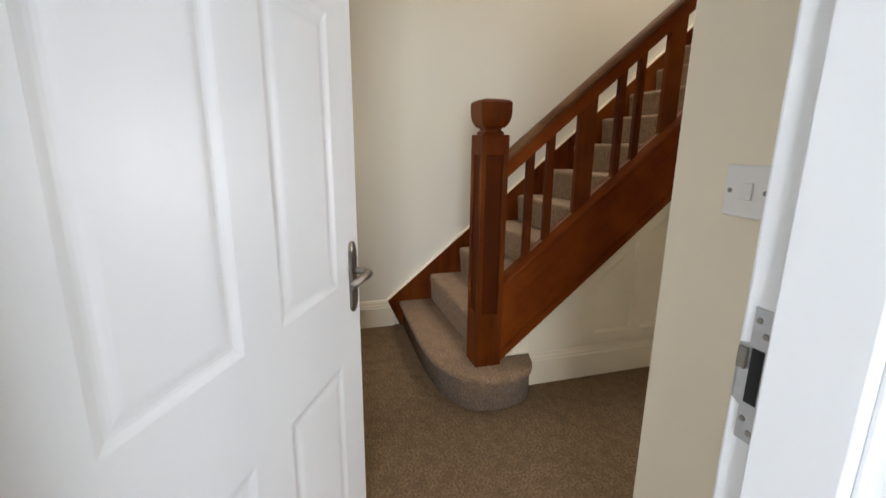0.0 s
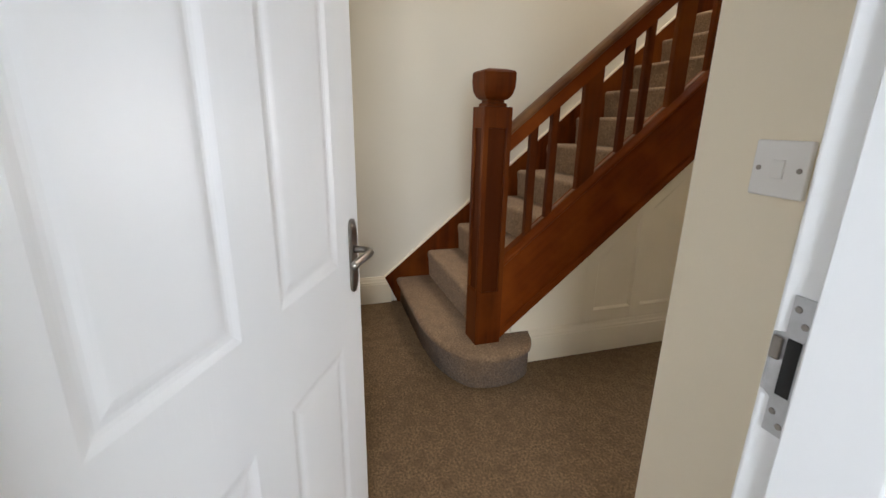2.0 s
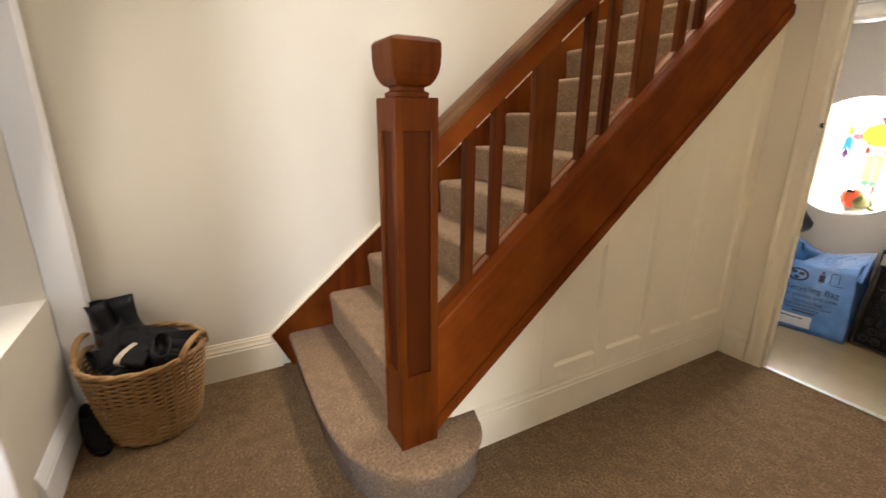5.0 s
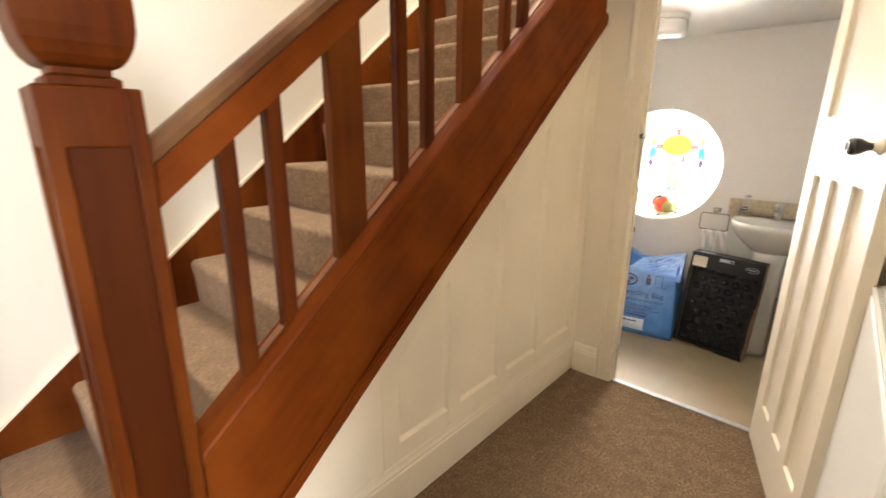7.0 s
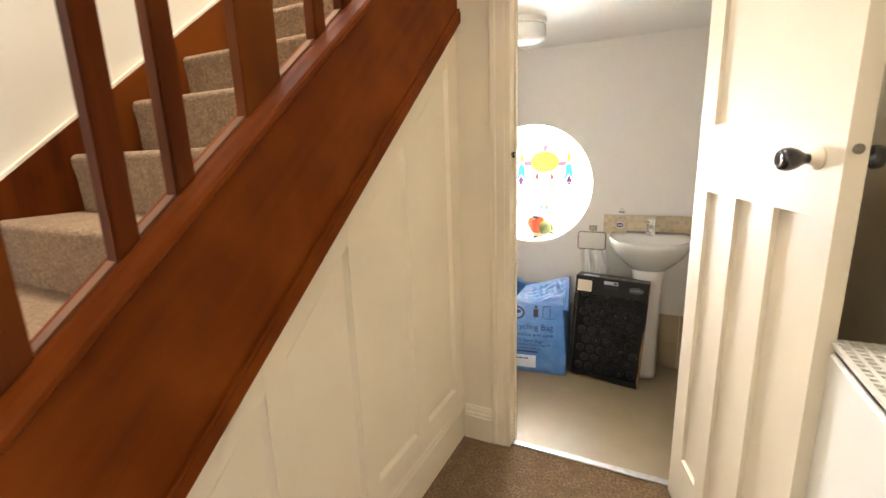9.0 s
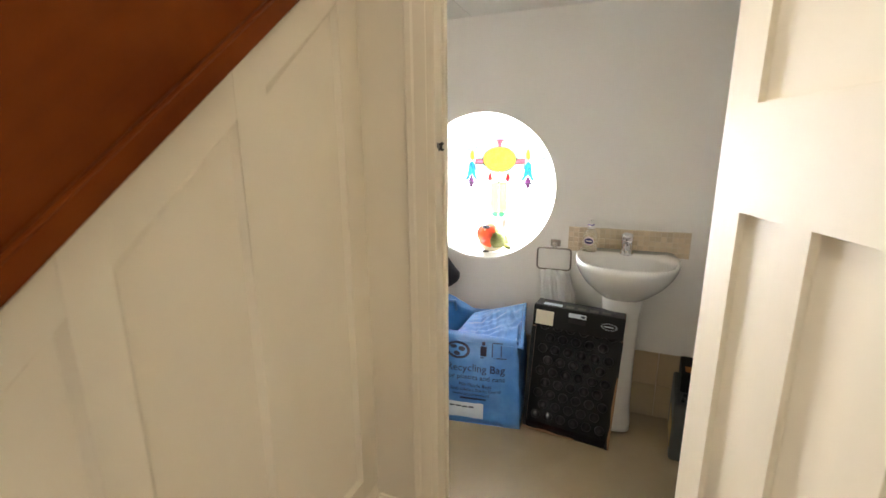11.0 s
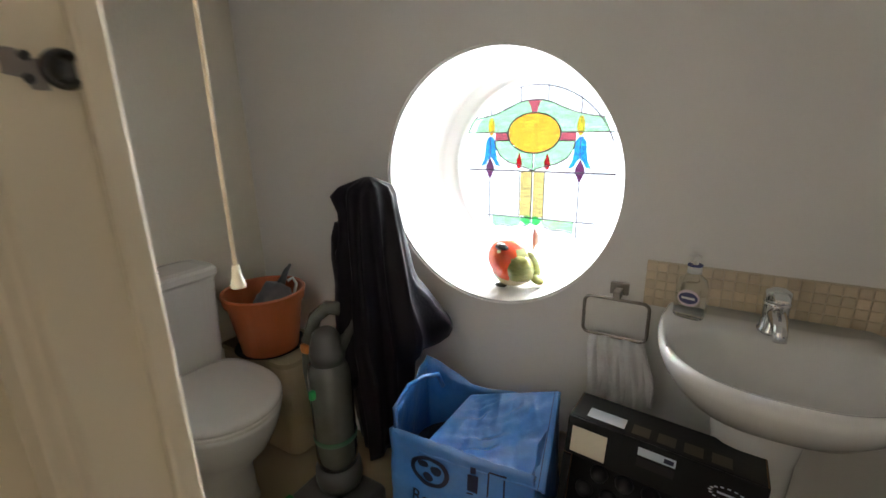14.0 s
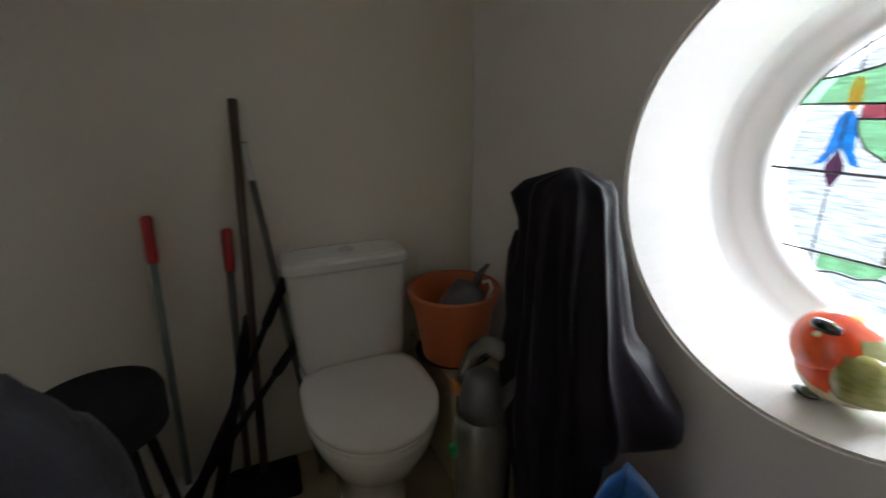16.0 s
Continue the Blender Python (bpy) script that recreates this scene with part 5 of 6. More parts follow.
part("bin_base", lathe(bmesh.new(), [(0.07, 0.13), (0.075, 0.15), (0.073, 0.19), (0.06, 0.20)], 32), "grey_plastic", vac, smooth=True)
part("trim_band", lathe(bmesh.new(), [(0.0675, 0.300), (0.0685, 0.304), (0.0685, 0.312), (0.0675, 0.316)], 32), material("dull_green_plastic", (0.02, 0.09, 0.04), 0.4), vac)
part("floor_head", B(-0.14, 0.12, -0.12, 0.10, 0.004, 0.085, bevel=0.03, seg=4), "grey_plastic", vac, smooth=False)
part("green_clip", B(-0.135, -0.11, -0.128, -0.10, 0.06, 0.09, bevel=0.006), "green_plastic", vac)
part("release_button", B(-0.010, 0.008, -0.082, -0.062, 0.470, 0.500, bevel=0.006), "green_plastic", vac)
part("neck", B(-0.03, 0.03, -0.03, 0.03, 0.06, 0.14, bevel=0.01), "grey_plastic", vac)
part("hose_loop", tube(bmesh.new(), [(-0.062, -0.01, 0.40), (-0.075, -0.01, 0.52), (-0.066, -0.01, 0.62), (-0.035, 0.0, 0.70), (0.01, 0.01, 0.735), (0.05, 0.02, 0.735)], 0.021, 14), "smoky", vac, smooth=True)
part("top_cap", lathe(bmesh.new(), [(0.05, 0.555), (0.055, 0.60), (0.04, 0.655), (0.02, 0.67)], 24), "grey_plastic", vac, smooth=True)
part("orange_catch", B(-0.055, -0.025, -0.055, -0.040, 0.60, 0.63, bevel=0.006), material("orange_plastic", (0.5, 0.16, 0.03), 0.4), vac)
part("handle_tube", tube(bmesh.new(), [(0.03, 0.02, 0.60), (0.10, 0.075, 0.75), (0.120, 0.095, 1.00), (0.122, 0.098, 1.06)], [0.02, 0.018, 0.018, 0.022], 12), "grey_plastic", vac, smooth=True)

# blue recycling bag
M["bag"] = material("blue_woven_polypropylene", (0.026, 0.150, 0.47), 0.28, second=(0.042, 0.195, 0.54), scale=9, amount=0.6, bump=0.5, bump_scale=26, coat=1.0, spec=0.7, wear=(0.10, 0.31, 0.68), wear_scale=11, wear_most=0.6)
M["bag"].node_tree.nodes["Principled BSDF"].inputs["Coat Roughness"].default_value = 0.22
M["bag_white"] = material("white_bag_print", (0.62, 0.68, 0.74), 0.4, second=(0.52, 0.60, 0.70), scale=12)
M["ink"] = material("navy_print", (0.006, 0.012, 0.045), 0.5)
bag = thing("recycling_bag", "blue woven plastic recycling bag, half open and crumpled", "bag", pose(-0.075, 3.440, 0.003, 0, 0, 8.8))
BW, BD, BH = 0.405, 0.27, 0.475


def bag_wall(u, z, grow=0.0):
    """A point on the bag's side at share u of the way round and height z."""
    k = z / BH
    per = [BW, BD, BW, BD]
    s = (u % 1.0) * sum(per)
    bulge = 0.020 * math.sin(math.pi * min(1, k)) + grow
    w = 0.010 * noise.noise(Vector((u * 14, z * 9, 3.1))) + 0.005 * noise.noise(Vector((u * 40, z * 26, 7.7)))
    lean = 0.022 * k
    if s < BW:
        return (s - lean * 0.5, -bulge * math.sin(math.pi * s / BW) * 0.7 - w + 0.025 * k, z)
    s -= BW
    if s < BD:
        return (BW + bulge * math.sin(math.pi * s / BD) + w - lean * 1.2 * (1 - s / BD), s + 0.025 * k, z)
    s -= BD
    if s < BW:
        return (BW - s - lean * 0.5, BD + bulge * 0.5 * math.sin(math.pi * s / BW) + w, z)
    s -= BW
    return (-bulge * math.sin(math.pi * s / BD) - w - lean * 0.3, BD - s + 0.025 * k * s / BD, z)


NU = 120
rings = []
for j in range(17):
    z0 = BH * j / 16
    row = []
    for i in range(NU):
        u = i / NU
        p = bag_wall(u, z0)
        if j > 11:
            f = (j - 11) / 5
            # front edge dips to the right, back edge stands higher
            dz = -0.020 if p[1] < 0.06 else 0.055 * (p[1] / BD) * max(0, 1 - p[0] / 0.14)
            dz += -0.035 * max(0, (p[0] - 0.05) / BW) if p[1] < 0.06 else 0
            dz += 0.020 * max(0, 1 - abs(p[0] - 0.03) / 0.10) * max(0, (p[1] - 0.12) / 0.15)
            p = (p[0], p[1], p[2] + f * dz)
        row.append(p)
    rings.append(row)
bm = bmesh.new()
loft(bm, rings, False)
vs = [bm.verts.new((x, y, 0.0005)) for x, y in ((0, 0), (BW, 0), (BW, BD), (0, BD))]
bm.faces.new(vs)
body = part("bag_body", bm, "bag", bag, smooth=True)
body.modifiers.new("thick", "SOLIDIFY").thickness = 0.002
# folded flap across the top, creased
bm = bmesh.new()
rows = []
for j in range(43):
    t = j / 42
    row = []
    for i in range(61):
        u = i / 60
        # left edge runs diagonally, right edge is a straight hem
        x0 = 0.075 + 0.075 * (1 - t)
        x = x0 + (BW - 0.004 - x0) * u
        y = BD - 0.035 - t * (BD - 0.052)
        z = BH - 0.026 + (0.012 + 0.072 * u) * (1 - t) ** 0.9 - 0.040 * t - 0.014 * u * t
        keep_edge = min(1, 4 * u, 4 * (1 - u), 5 * t, 5 * (1 - t))
        z += keep_edge * (0.016 * noise.noise(Vector((u * 2.6, t * 3, 2))) - 0.022 * abs(noise.noise(Vector((u * 3 + t * 6, u * 1.5 - t, 5)))) - 0.014 * abs(noise.noise(Vector((u * 8 - t * 2, t * 1.6 + u, 11)))) - 0.006 * abs(noise.noise(Vector((u * 15 + t * 6, t * 5, 4)))))
        row.append((x, y, z))
    rows.append(row)
loft(bm, rows, False, False)
flap = part("flap", bm, "bag", bag, smooth=True)
flap.modifiers.new("thick", "SOLIDIFY").thickness = 0.002
edge = [(r[-1][0] + 0.002, r[-1][1], r[-1][2] - 0.004) for r in rows[::6]]
part("hem", tube(bmesh.new(), edge, 0.0055, 10), "bag", flap, smooth=True)
part("stitching", tube(bmesh.new(), [(r[-3][0], r[-3][1], r[-3][2] + 0.0012) for r in rows[::6]], 0.0008, 6), "ink", flap)
part("handle", tube(bmesh.new(), [(0.005, 0.03, 0.44), (-0.005, 0.05, 0.50), (0.015, 0.10, 0.545), (0.04, 0.15, 0.55), (0.06, 0.20, 0.53), (0.06, 0.235, 0.47)], [0.006, 0.007, 0.007, 0.007, 0.007, 0.006], 8), "bag", bag, "blue webbing carrying handle", smooth=True)
part("contents", loft(bmesh.new(), [[(BW * 0.5 + (BW * 0.46) * math.cos(a) * k, BD * 0.5 + BD * 0.44 * math.sin(a) * k, z) for a in [2 * math.pi * i / 24 for i in range(24)]] for z, k in ((0.01, 0.9), (0.2, 1.0), (0.36, 0.98), (0.40, 0.6))]), "black_fabric", bag, "dark contents of the bag", smooth=True)


def lettering(text, size, x, z, parent, mat, width=None, name="lettering", y=-0.024):
    cu = bpy.data.curves.new(name, "FONT")
    cu.body, cu.size, cu.align_x, cu.extrude = text, size, "CENTER", 0.0006
    tmp = bpy.data.objects.new(name, cu)
    scene.collection.objects.link(tmp)
    dg = bpy.context.evaluated_depsgraph_get()
    me = bpy.data.meshes.new_from_object(tmp.evaluated_get(dg))
    bpy.data.objects.remove(tmp)
    bpy.data.curves.remove(cu)
    xs = [v.co.x for v in me.vertices]
    k = width / (max(xs) - min(xs)) if width else 1.0
    for v in me.vertices:
        px, pz = v.co.x * k + x, v.co.y + z
        s = min(max(px, 0.0), BW)
        kk = pz / BH
        base = -0.7 * 0.020 * math.sin(math.pi * min(1, kk)) * math.sin(math.pi * s / BW) + 0.025 * kk
        ww = 0.010 * noise.noise(Vector((s / (2 * (BW + BD)) * 14, pz * 9, 3.1))) + 0.005 * noise.noise(Vector((s / (2 * (BW + BD)) * 40, pz * 26, 7.7)))
        v.co = Vector((px, base - ww - 0.0035 - v.co.z, pz))
    me.materials.append(M[mat])
    ob = new(name, me)
    ob.parent = parent
    return ob


CX = 0.195
lettering("Recycling Bag", 0.050, CX, 0.268, bag, "ink", 0.265)
lettering("for plastics and cans", 0.034, CX, 0.228, bag, "ink", 0.270)
lettering("No Plastic Bags", 0.024, CX, 0.192, bag, "ink", 0.150)


def print_patch(name, pts, mat, lift=0.003, label=""):
    bm = bmesh.new()
    n = len(pts)
    vs = []
    for px, pz in pts:
        s, kk = min(max(px, 0.0), BW), pz / BH
        base = -0.7 * 0.020 * math.sin(math.pi * min(1, kk)) * math.sin(math.pi * s / BW) + 0.025 * kk
        ww = 0.010 * noise.noise(Vector((s / (2 * (BW + BD)) * 14, pz * 9, 3.1))) + 0.005 * noise.noise(Vector((s / (2 * (BW + BD)) * 40, pz * 26, 7.7)))
        vs.append((px, base - ww - lift, pz))
    loft(bm, [vs, [(a, b + 0.0012, c3) for a, b, c3 in vs]])
    return part(name, bm, mat, bag, label)


lettering("South Lakeland District Council", 0.021, CX, 0.168, bag, "ink", 0.235)
lettering("www.southlakeland", 0.020, CX - 0.02, 0.146, bag, "ink", 0.170)
print_patch("print_bar", [(CX - 0.07, 0.128), (CX + 0.05, 0.128), (CX + 0.05, 0.136), (CX - 0.07, 0.136)], "ink")
bm = bmesh.new()
for k0, k1 in ((1.0, 0.74),):
    pts_o, pts_i = circle_pts(CX - 0.085, 0.365, 0.058, 32, ry=0.040), circle_pts(CX - 0.085, 0.365, 0.045, 32, ry=0.029)
for i in range(32):
    a, b2, c3, d = pts_o[i], pts_o[(i + 1) % 32], pts_i[(i + 1) % 32], pts_i[i]
    vv = []
    for px, pz in (a, b2, c3, d):
        s, kk = px, pz / BH
        base = -0.7 * 0.020 * math.sin(math.pi * kk) * math.sin(math.pi * s / BW) + 0.025 * kk
        ww = 0.010 * noise.noise(Vector((s / (2 * (BW + BD)) * 14, pz * 9, 3.1))) + 0.005 * noise.noise(Vector((s / (2 * (BW + BD)) * 40, pz * 26, 7.7)))
        vv.append(bm.verts.new((px, base - ww - 0.0035, pz)))
    bm.faces.new(vv)
part("printed_oval", bm, "ink", bag)
for x, z, r in ((CX - 0.105, 0.378, 0.016), (CX - 0.066, 0.372, 0.017), (CX - 0.088, 0.348, 0.016)):
    print_patch("printed_blot", circle_pts(x, z, r, 14, ry=r * 0.6), "ink")
for x, z, w, h in ((CX + 0.035, 0.345, 0.028, 0.045), (CX + 0.035, 0.395, 0.014, 0.016), (CX + 0.075, 0.345, 0.004, 0.062), (CX + 0.115, 0.345, 0.004, 0.055), (CX + 0.075, 0.407, 0.045, 0.004), (CX + 0.02, 0.335, 0.12, 0.004)):
    print_patch("printed_sketch", [(x - w / 2 if w < 0.03 else x, z), (x + w / 2 if w < 0.03 else x + w, z), (x + w / 2 if w < 0.03 else x + w, z + h), (x - w / 2 if w < 0.03 else x, z + h)], "ink")
for k in range(12):
    for q in range(3):
        x0, z0 = 0.018 + 0.018 * k, 0.030 + 0.026 * q
        print_patch("address_patch", [(x0, z0), (x0 + 0.018, z0), (x0 + 0.018, z0 + 0.026), (x0, z0 + 0.026)], "bag_white", 0.0030, "pale printed address patch")
for k in range(5):
    print_patch("print_bar", [(0.045 + 0.03 * k, 0.084), (0.069 + 0.03 * k, 0.084), (0.069 + 0.03 * k, 0.091), (0.045 + 0.03 * k, 0.091)], "ink", 0.0046)

# black fruit carton standing on end against the basin
M["carton"] = material("black_printed_carton", (0.007, 0.007, 0.008), 0.42, second=(0.011, 0.011, 0.012), scale=9, bump=0.05, spec=0.18)
M["raw_board"] = material("brown_carton_board", (0.30, 0.17, 0.085), 0.85, second=(0.22, 0.12, 0.06), scale=40)
M["sticker"] = material("cream_paper_sticker", (0.66, 0.60, 0.48), 0.7, second=(0.62, 0.56, 0.45), scale=20)
M["cup"] = material("black_moulded_tray", (0.026, 0.026, 0.028), 0.5, second=(0.018, 0.018, 0.019), scale=30, spec=0.3)
M["gold_print"] = material("dull_gold_print", (0.045, 0.033, 0.015), 0.4)
crate = thing("fruit_carton", "black cardboard fruit tray standing on end by the basin", "carton", pose(0.333, 3.512, 0.018, -5.5, 2.3, -2.5))
CW, CH, CD = 0.375, 0.585, 0.115
part("back_board", B(0, CW, CD - 0.004, CD, 0, CH), "carton", crate)
part("side_wall", B(0, 0.005, 0.0, CD - 0.004, 0, CH, bevel=0.001), "raw_board", crate, "brown cardboard inner side wall")
part("side_wall", B(CW - 0.005, CW, 0.0, CD - 0.004, 0, CH, bevel=0.001), "raw_board", crate)
part("bottom_wall", B(0.005, CW - 0.005, 0.0, CD - 0.004, 0, 0.005), "carton", crate)
tw = part("top_wall", B(0.0, CW, -0.006, 0.0, CH - 0.095, CH - 0.001, bevel=0.002), "carton", crate, "black printed end flap")
part("top_wall", B(0.0, CW, 0.0, CD - 0.004, CH - 0.004, CH, bevel=0.001), "carton", crate)
part("side_edge", B(-0.002, 0.016, -0.004, 0.0, 0.0, CH - 0.10), "carton", crate)
part("side_edge", B(CW - 0.016, CW + 0.002, -0.004, 0.0, 0.0, CH - 0.10), "carton", crate)
part("tray_liner", B(0.006, CW - 0.006, 0.060, 0.066, 0.006, CH - 0.01), "carton", crate, "black moulded fruit tray liner")
part("torn_edge", P([(0.0, 0.0005), (0.0, 0.012), (0.05, 0.007), (0.11, 0.013), (0.16, 0.006), (0.23, 0.009), (0.23, 0.0005)], "y", -0.0058, -0.0044), "raw_board", crate, "torn brown board edge")
part("torn_edge", P([(CW - 0.004, 0.001), (CW - 0.010, 0.05), (CW - 0.005, 0.11), (CW - 0.009, 0.20), (CW - 0.004, 0.33), (CW + 0.0015, 0.33), (CW + 0.0015, 0.001)], "y", -0.0058, -0.0044), "raw_board", crate, "torn brown board edge")
cup_me = None
for r in range(9):
    for q in range(6):
        x, z = 0.045 + q * 0.057 + (0.0285 if r % 2 else 0), 0.045 + r * 0.054
        if x > CW - 0.03 or z > CH - 0.10:
            continue
        if cup_me is None:
            f = part("tray_cup", lathe(bmesh.new(), [(0.0215, 0.0), (0.0195, 0.009), (0.0145, 0.017), (0.008, 0.0215), (0.002, 0.0225)], 18, pose(0, 0, 0, 90)), "cup", crate, smooth=True, place=pose(x, 0.060, z))
            cup_me = f.data
        else:
            o = new("tray_cup", cup_me)
            o.parent = crate
            o.matrix_basis = pose(x, 0.060, z)
part("sticker", B(0.012, 0.088, -0.0072, -0.0061, CH - 0.085, CH - 0.022), "sticker", crate, "cream paper sticker")
part("sticker", B(0.035, 0.115, 0.015, 0.055, CH + 0.0002, CH + 0.001), "bag_white", crate, "white paper label")
part("sticker", B(0.150, 0.222, -0.0072, -0.0061, CH - 0.032, CH - 0.014), "bag_white", crate, "white barcode label")
part("barcode", B(0.200, 0.218, -0.0078, -0.0073, CH - 0.028, CH - 0.018), "ink", crate)
# hand hole's dark inside, drawn as a black sheet on the flap
part("hand_hole", B(0.150, 0.222, -0.0068, -0.0061, CH - 0.058, CH - 0.038), "void", crate, "flat black sheet for the shade in the hand hole")
for k in range(16):
    a = 2 * math.pi * k / 16
    part("printed_dash", B(0.315 + 0.030 * math.cos(a) - 0.003, 0.315 + 0.030 * math.cos(a) + 0.003, -0.0068, -0.0061, CH - 0.045 + 0.014 * math.sin(a) - 0.0012, CH - 0.045 + 0.014 * math.sin(a) + 0.0012), "bag_white", crate)
part("printed_mark", B(0.297, 0.333, -0.0068, -0.0061, CH - 0.047, CH - 0.043), "bag_white", crate)
for k in range(4):
    part("gold_print", B(0.13 + k * 0.05, 0.165 + k * 0.05, 0.012, 0.05, CH + 0.0002, CH + 0.0008), "gold_print", crate)

# ceiling light
cl = thing("ceiling_light", "white round flush ceiling light in the toilet", "ceiling light", pose(0.150, 3.225, 1.8648))
part("base", lathe(bmesh.new(), [(0.095, 0.0), (0.095, -0.022), (0.088, -0.026), (0.002, -0.026)], 36), "plastic", cl)
part("shade", lathe(bmesh.new(), [(0.088, -0.0265), (0.092, -0.032), (0.092, -0.075), (0.084, -0.092), (0.05, -0.102), (0.002, -0.104)], 36), "ceramic", cl, smooth=True)

# pull cord
pc = thing("pull_cord", "cream light pull cord with a bell-shaped end", "pull cord", pose(0.151, 2.947, 1.006))
M["cord"] = material("yellowed_cord", (0.62, 0.52, 0.36), 0.8, second=(0.50, 0.40, 0.26), scale=90)
part("cord", tube(bmesh.new(), [(0.0, 0.0, 0.0975), (0.001, 0.001, 0.45), (0, 0, 0.852)], 0.0018, 8), "cord", pc, smooth=True)
part("ceiling_switch", lathe(bmesh.new(), [(0.038, 0.864), (0.038, 0.845), (0.03, 0.838), (0.002, 0.838)], 24), "plastic", pc)
part("bell", lathe(bmesh.new(), [(0.0074, 0.073), (0.0078, 0.075), (0.0070, 0.0785), (0.0051, 0.084), (0.0042, 0.090), (0.0037, 0.0955), (0.0028, 0.0975), (0.001, 0.098)], 24), material("ivory_plastic", (0.70, 0.62, 0.47), 0.35), pc, smooth=True)


# long-handled tools leaning on the wall
def long_tool(name, label, category, top, foot, r, mat, grip=0.0, grip_mat="red_grip", grip_r=0.016, head=None, r2=None):
    t, f = Vector(top), Vector(foot)
    ob = thing(name, label, category, Matrix.Translation(f), group="tools leaning on the wall")
    d = t - f
    n = d.normalized()
    part("handle", tube(bmesh.new(), [(0, 0, 0), d * 0.5, d], [r2 or r, r, r], 10), mat, ob, smooth=True)
    if grip:
        part("grip", tube(bmesh.new(), [d - n * grip, d - n * grip * 0.9, d - n * 0.004, d + n * 0.003], [grip_r * 0.9, grip_r, grip_r, grip_r * 0.6], 12), grip_mat, ob, smooth=True)
    if head:
        part("head", B(-head[0] / 2, head[0] / 2, -head[1] / 2, head[1] / 2, 0.0, head[2], bevel=0.012), head[3], ob)
    return ob


M["red_grip"] = material("red_plastic_grip", (0.42, 0.018, 0.015), 0.4, second=(0.36, 0.015, 0.012), scale=20)
M["stick_brown"] = material("dark_brown_wood_pole", (0.060, 0.032, 0.020), 0.55, second=(0.04, 0.02, 0.013), scale=30, stretch=(1, 1, 0.1))
M["pole_green"] = material("grey_green_metal_pole", (0.16, 0.20, 0.19), 0.4, 0.3, second=(0.12, 0.15, 0.145), scale=20)
long_tool("broom", "brown wooden broom handle leaning on the wall", "broom", (-1.034, 3.088, 1.235), (-0.90, 3.02, 0.004), 0.0125, "stick_brown", head=(0.10, 0.22, 0.09, "black_fabric"))
long_tool("metal_pole", "slim grey metal pole leaning on the wall", "pole", (-1.036, 3.10, 1.12), (-0.93, 3.20, 0.004), 0.010, "grey_plastic", 0.12, "plastic", 0.010)
long_tool("mop", "mop with a red grip on a grey-green metal handle", "mop", (-1.032, 2.830, 0.930), (-0.96, 2.80, 0.004), 0.0105, "pole_green", 0.13, head=(0.10, 0.14, 0.08, "towel"))
long_tool("mop", "mop with a red grip on a dark metal handle", "mop", (-1.032, 3.022, 0.872), (-0.93, 2.97, 0.004), 0.0105, "grey_plastic", 0.125, head=(0.10, 0.10, 0.07, "black_fabric"))
long_tool("umbrella", "black handled umbrella leaning beside the cistern", "umbrella", (-0.985, 3.165, 0.715), (-0.86, 2.78, 0.004), 0.010, "black_fabric", 0.16, "black_fabric", 0.015, r2=0.022)
long_tool("umbrella", "black handled umbrella leaning beside the toilet pan", "umbrella", (-0.930, 3.185, 0.530), (-0.84, 2.72, 0.004), 0.010, "black_fabric", 0.13, "black_fabric", 0.016, r2=0.022)
long_tool("umbrella", "short dark folded umbrella leaning on the wall", "umbrella", (-0.98, 3.05, 0.61), (-0.85, 2.87, 0.004), 0.014, "black_fabric", 0.15, "black_fabric", 0.018, r2=0.024)

# clutter under the stairs
stool = thing("round_stool", "black round-topped stool under the stairs", "stool", pose(-0.80, 2.690, 0.003))
part("seat", lathe(bmesh.new(), [(0.125, 0.44), (0.142, 0.445), (0.147, 0.525), (0.140, 0.545), (0.12, 0.553), (0.002, 0.555)], 36), "black_fabric", stool, smooth=True)
for a in (45, 135, 225, 315):
    c, s = math.cos(radians(a)), math.sin(radians(a))
    part("leg", tube(bmesh.new(), [(0.14 * c, 0.14 * s, 0.0), (0.09 * c, 0.09 * s, 0.445)], 0.013, 10), "black_fabric", stool, smooth=True)
bm = bmesh.new()
bmesh.ops.create_icosphere(bm, subdivisions=4, radius=1.0)
for v in bm.verts:
    d = v.co.copy()
    v.co *= 1 + 0.16 * noise.noise(d * 1.8) + 0.06 * noise.noise(d * 5)
    z = max(v.co.z, -0.97)
    v.co = Vector((v.co.x * 0.155, v.co.y * 0.125, (z + 0.97) * 0.29))
sack = part("cloth_sack", bm, material("dark_grey_cloth", (0.028, 0.028, 0.034), 0.9, second=(0.018, 0.018, 0.022), scale=30, bump=0.4, bump_scale=60, sheen=0.1), smooth=True)
sack.matrix_basis = pose(-0.42, 2.72, 0.003) @ Matrix.Diagonal((1, 1, 1.42, 1))
tagged(sack, "dark grey cloth sack standing on the floor under the stairs", "cloth sack")

# right wall: shelf, packs, small heater, box
shelf = thing("wall_shelf", "white painted wall shelf in the toilet", "shelf", pose(1.114, 3.46, 0.757))
part("board", B(-0.122, 0.0, -0.56, 0.0, 0.0, 0.032, bevel=0.002), "white_gloss", shelf)
for y in (-0.08, -0.42):
    part("bracket", P([(-0.09, 0.0), (-0.001, 0.0), (-0.001, -0.07)], "y", y - 0.009, y + 0.009), "white_gloss", shelf)
M["navy_pack"] = material("navy_foil_pack", (0.018, 0.020, 0.10), 0.25, second=(0.03, 0.03, 0.14), scale=12, bump=0.3, bump_scale=30, coat=0.3)
M["pack_print"] = material("yellow_pack_print", (0.55, 0.38, 0.05), 0.4)


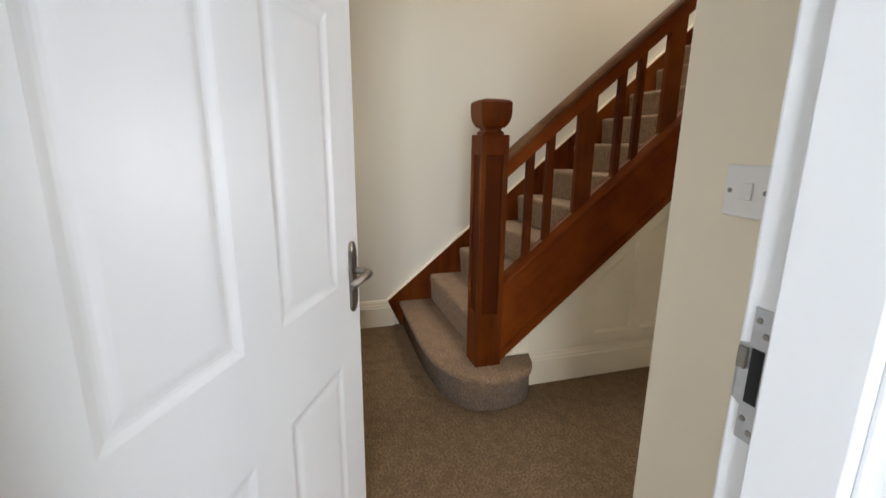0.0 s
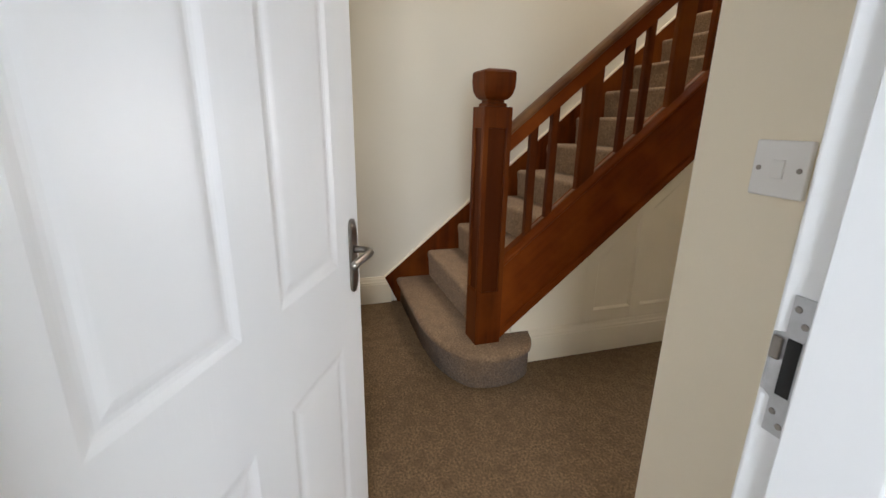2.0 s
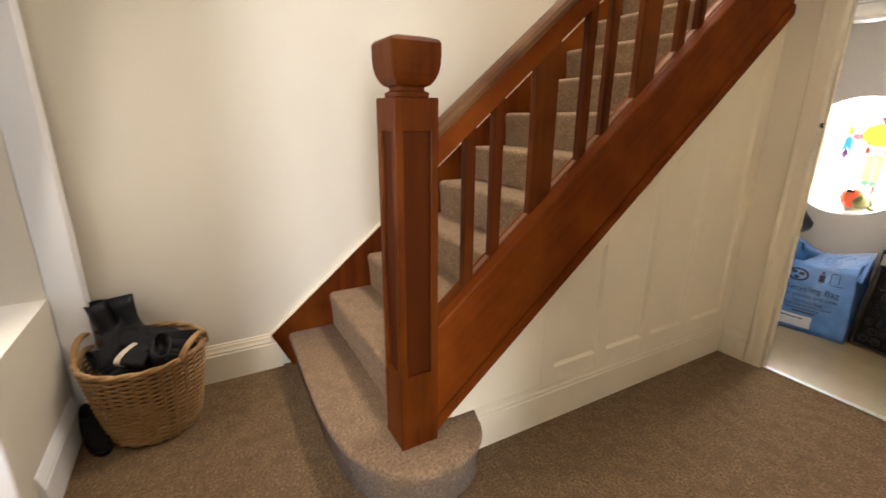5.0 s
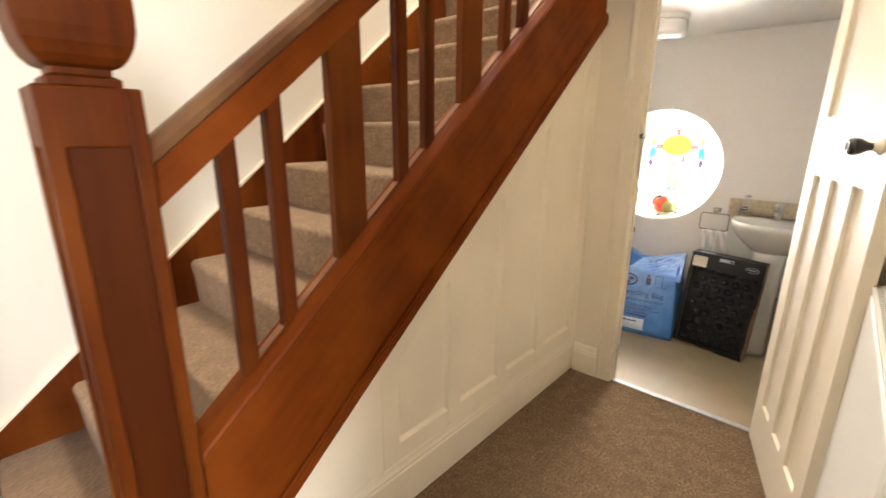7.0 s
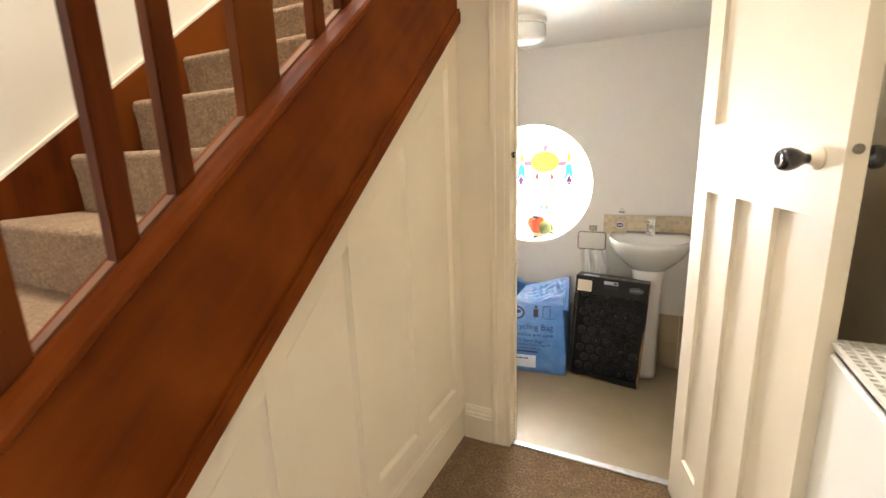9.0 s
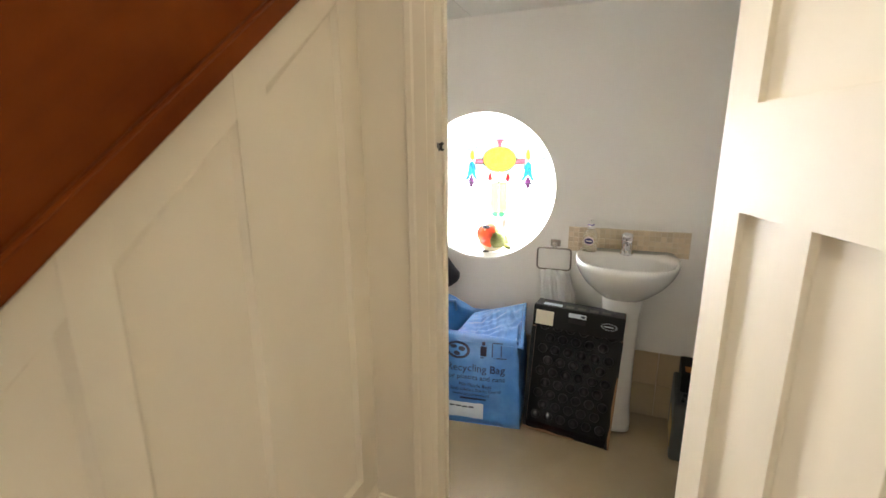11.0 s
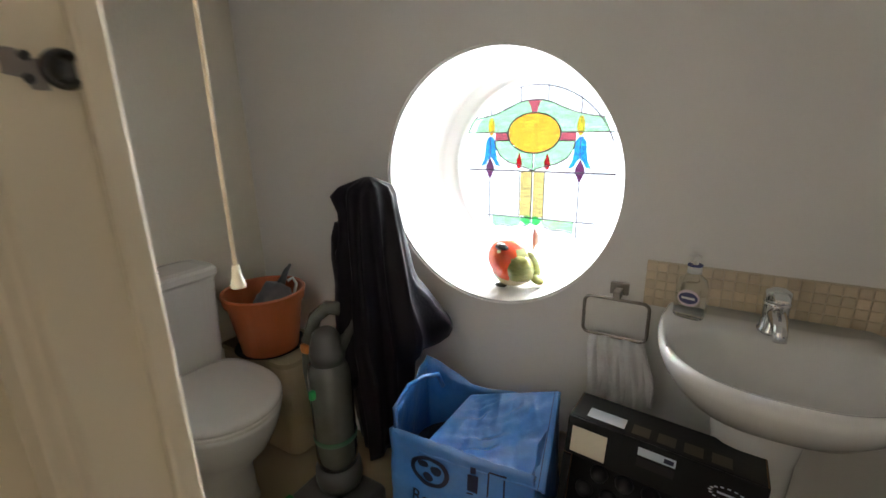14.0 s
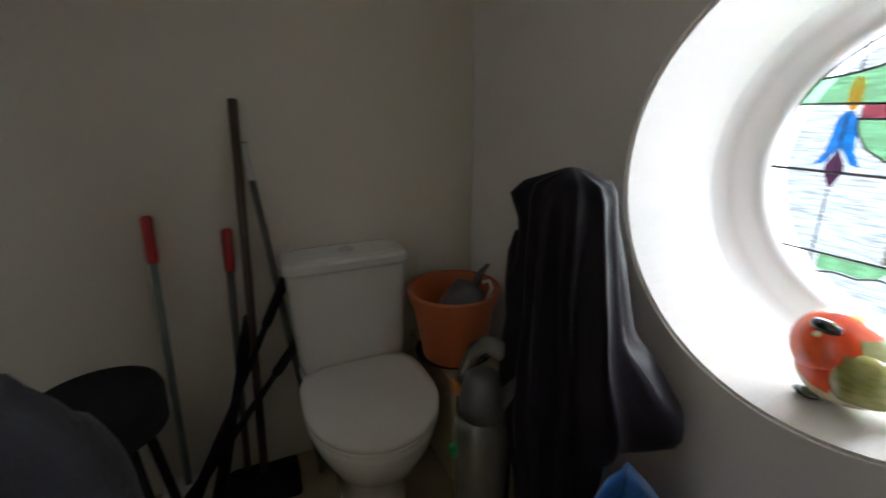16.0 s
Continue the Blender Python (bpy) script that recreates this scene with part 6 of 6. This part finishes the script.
def pack(m, label):
    p = thing("wipes_pack", label, "pack", m, group="packs on the shelf")
    rings = []
    for k in range(13):
        t = k / 12
        w = 0.045 * (1 - 0.25 * abs(2 * t - 1) ** 4)
        h = 0.003 + 0.055 * math.sin(math.pi * min(max(t, 0.02), 0.98)) ** 0.35
        rings.append([(w * math.copysign(abs(math.cos(a)) ** 0.6, math.cos(a)), -0.11 + 0.22 * t, h / 2 + h / 2 * math.copysign(abs(math.sin(a)) ** 0.7, math.sin(a))) for a in [2 * math.pi * i / 20 for i in range(20)]])
    part("wrapper", loft(bmesh.new(), rings), "navy_pack", p, smooth=True)
    part("printed_panel", B(-0.025, 0.03, -0.05, 0.01, 0.0575, 0.059), "pack_print", p)
    part("printed_bar", B(-0.03, 0.02, 0.02, 0.03, 0.0575, 0.059), "bag_white", p)


pack(pose(1.046, 3.335, 0.7895, 0, 0, 6), "navy foil pack of wipes lying on the shelf")
pack(pose(1.068, 3.30, 0.850, 0, -6, -4), "navy foil pack of wipes lying on another pack")
pack(pose(1.066, 3.09, 0.7895, 0, 0, 0), "navy foil pack of wipes at the back of the shelf")
bt = thing("bottle", "dark green plastic bottle lying on the shelf", "bottle", pose(1.020, 3.10, 0.813, 90, 0, 10))
part("body", lathe(bmesh.new(), [(0.020, -0.06), (0.024, -0.055), (0.024, 0.03), (0.012, 0.05)], 20), material("dark_green_plastic", (0.02, 0.06, 0.045), 0.3), bt, smooth=True)
part("cap", lathe(bmesh.new(), [(0.013, 0.0505), (0.013, 0.075), (0.002, 0.076)], 20), "plastic", bt, smooth=True)

ht = thing("small_radiator", "small white panel radiator under the shelf", "radiator", pose(1.046, 3.0, 0.14))
part("front_panel", B(0.0, 0.010, 0.0, 0.405, 0.0, 0.445, bevel=0.004), "enamel", ht)
part("side_cover", B(0.010, 0.060, 0.400, 0.405, 0.01, 0.448), "enamel", ht)
part("side_cover", B(0.010, 0.060, 0.0, 0.005, 0.01, 0.448), "enamel", ht)
part("bracket", B(0.048, 0.0685, 0.1, 0.3, 0.1, 0.35), "zinc", ht)
bm = bmesh.new()
for k in range(19):
    y = 0.004 + k * 0.397 / 18
    box(bm, 0.001, 0.060, y - 0.005, y + 0.005, 0.443, 0.450)
for x in (0.003, 0.058):
    box(bm, x - 0.003, x + 0.003, 0, 0.405, 0.4435, 0.4505)
part("top_grille", bm, "enamel", ht)

# tiled upstand along the window wall, tile by tile
up = thing("tiled_upstand", "beige brown tiled upstand along the foot of the wall", "tiling", pose(0.0, 3.8395, 0.003), kind="structure")
tile_me = None
for k in range(8):
    x = 0.27 + k * 0.105
    for r in range(2):
        if tile_me is None:
            f = part("tile", B(0, 0.103, -0.008, 0.0, 0, 0.163, bevel=0.0015, seg=1), "tiled", up, place=pose(x, 0, 0.0))
            tile_me = f.data
        else:
            o = new("tile", tile_me)
            o.parent = up
            o.matrix_basis = pose(x, 0, r * 0.165)

# drill case on the floor
tb = thing("tool_case", "grey and black plastic tool case with an orange label", "tool case", pose(0.938, 3.520, 0.004, 0, 0, -5))
M["case_grey"] = material("scuffed_grey_case", (0.045, 0.05, 0.052), 0.5, second=(0.07, 0.075, 0.075), scale=15, bump=0.15)
part("body", B(0.0, 0.145, 0.0, 0.30, 0.0, 0.262, bevel=0.012), "case_grey", tb)
part("lid", B(0.020, 0.135, 0.10, 0.295, 0.2625, 0.345, bevel=0.008), "black_leather", tb)
part("side_stripe", B(-0.002, 0.0, 0.02, 0.19, 0.05, 0.16), material("dull_yellow_label", (0.38, 0.25, 0.07), 0.5), tb)
part("label", B(0.035, 0.115, 0.13, 0.18, 0.3455, 0.347), material("orange_label", (0.45, 0.16, 0.02), 0.5), tb, "orange printed label")
part("carry_handle", tube(bmesh.new(), [(0.03, 0.03, 0.262), (0.03, 0.03, 0.288), (0.115, 0.03, 0.288), (0.115, 0.03, 0.262)], 0.008, 8), "black_leather", tb)
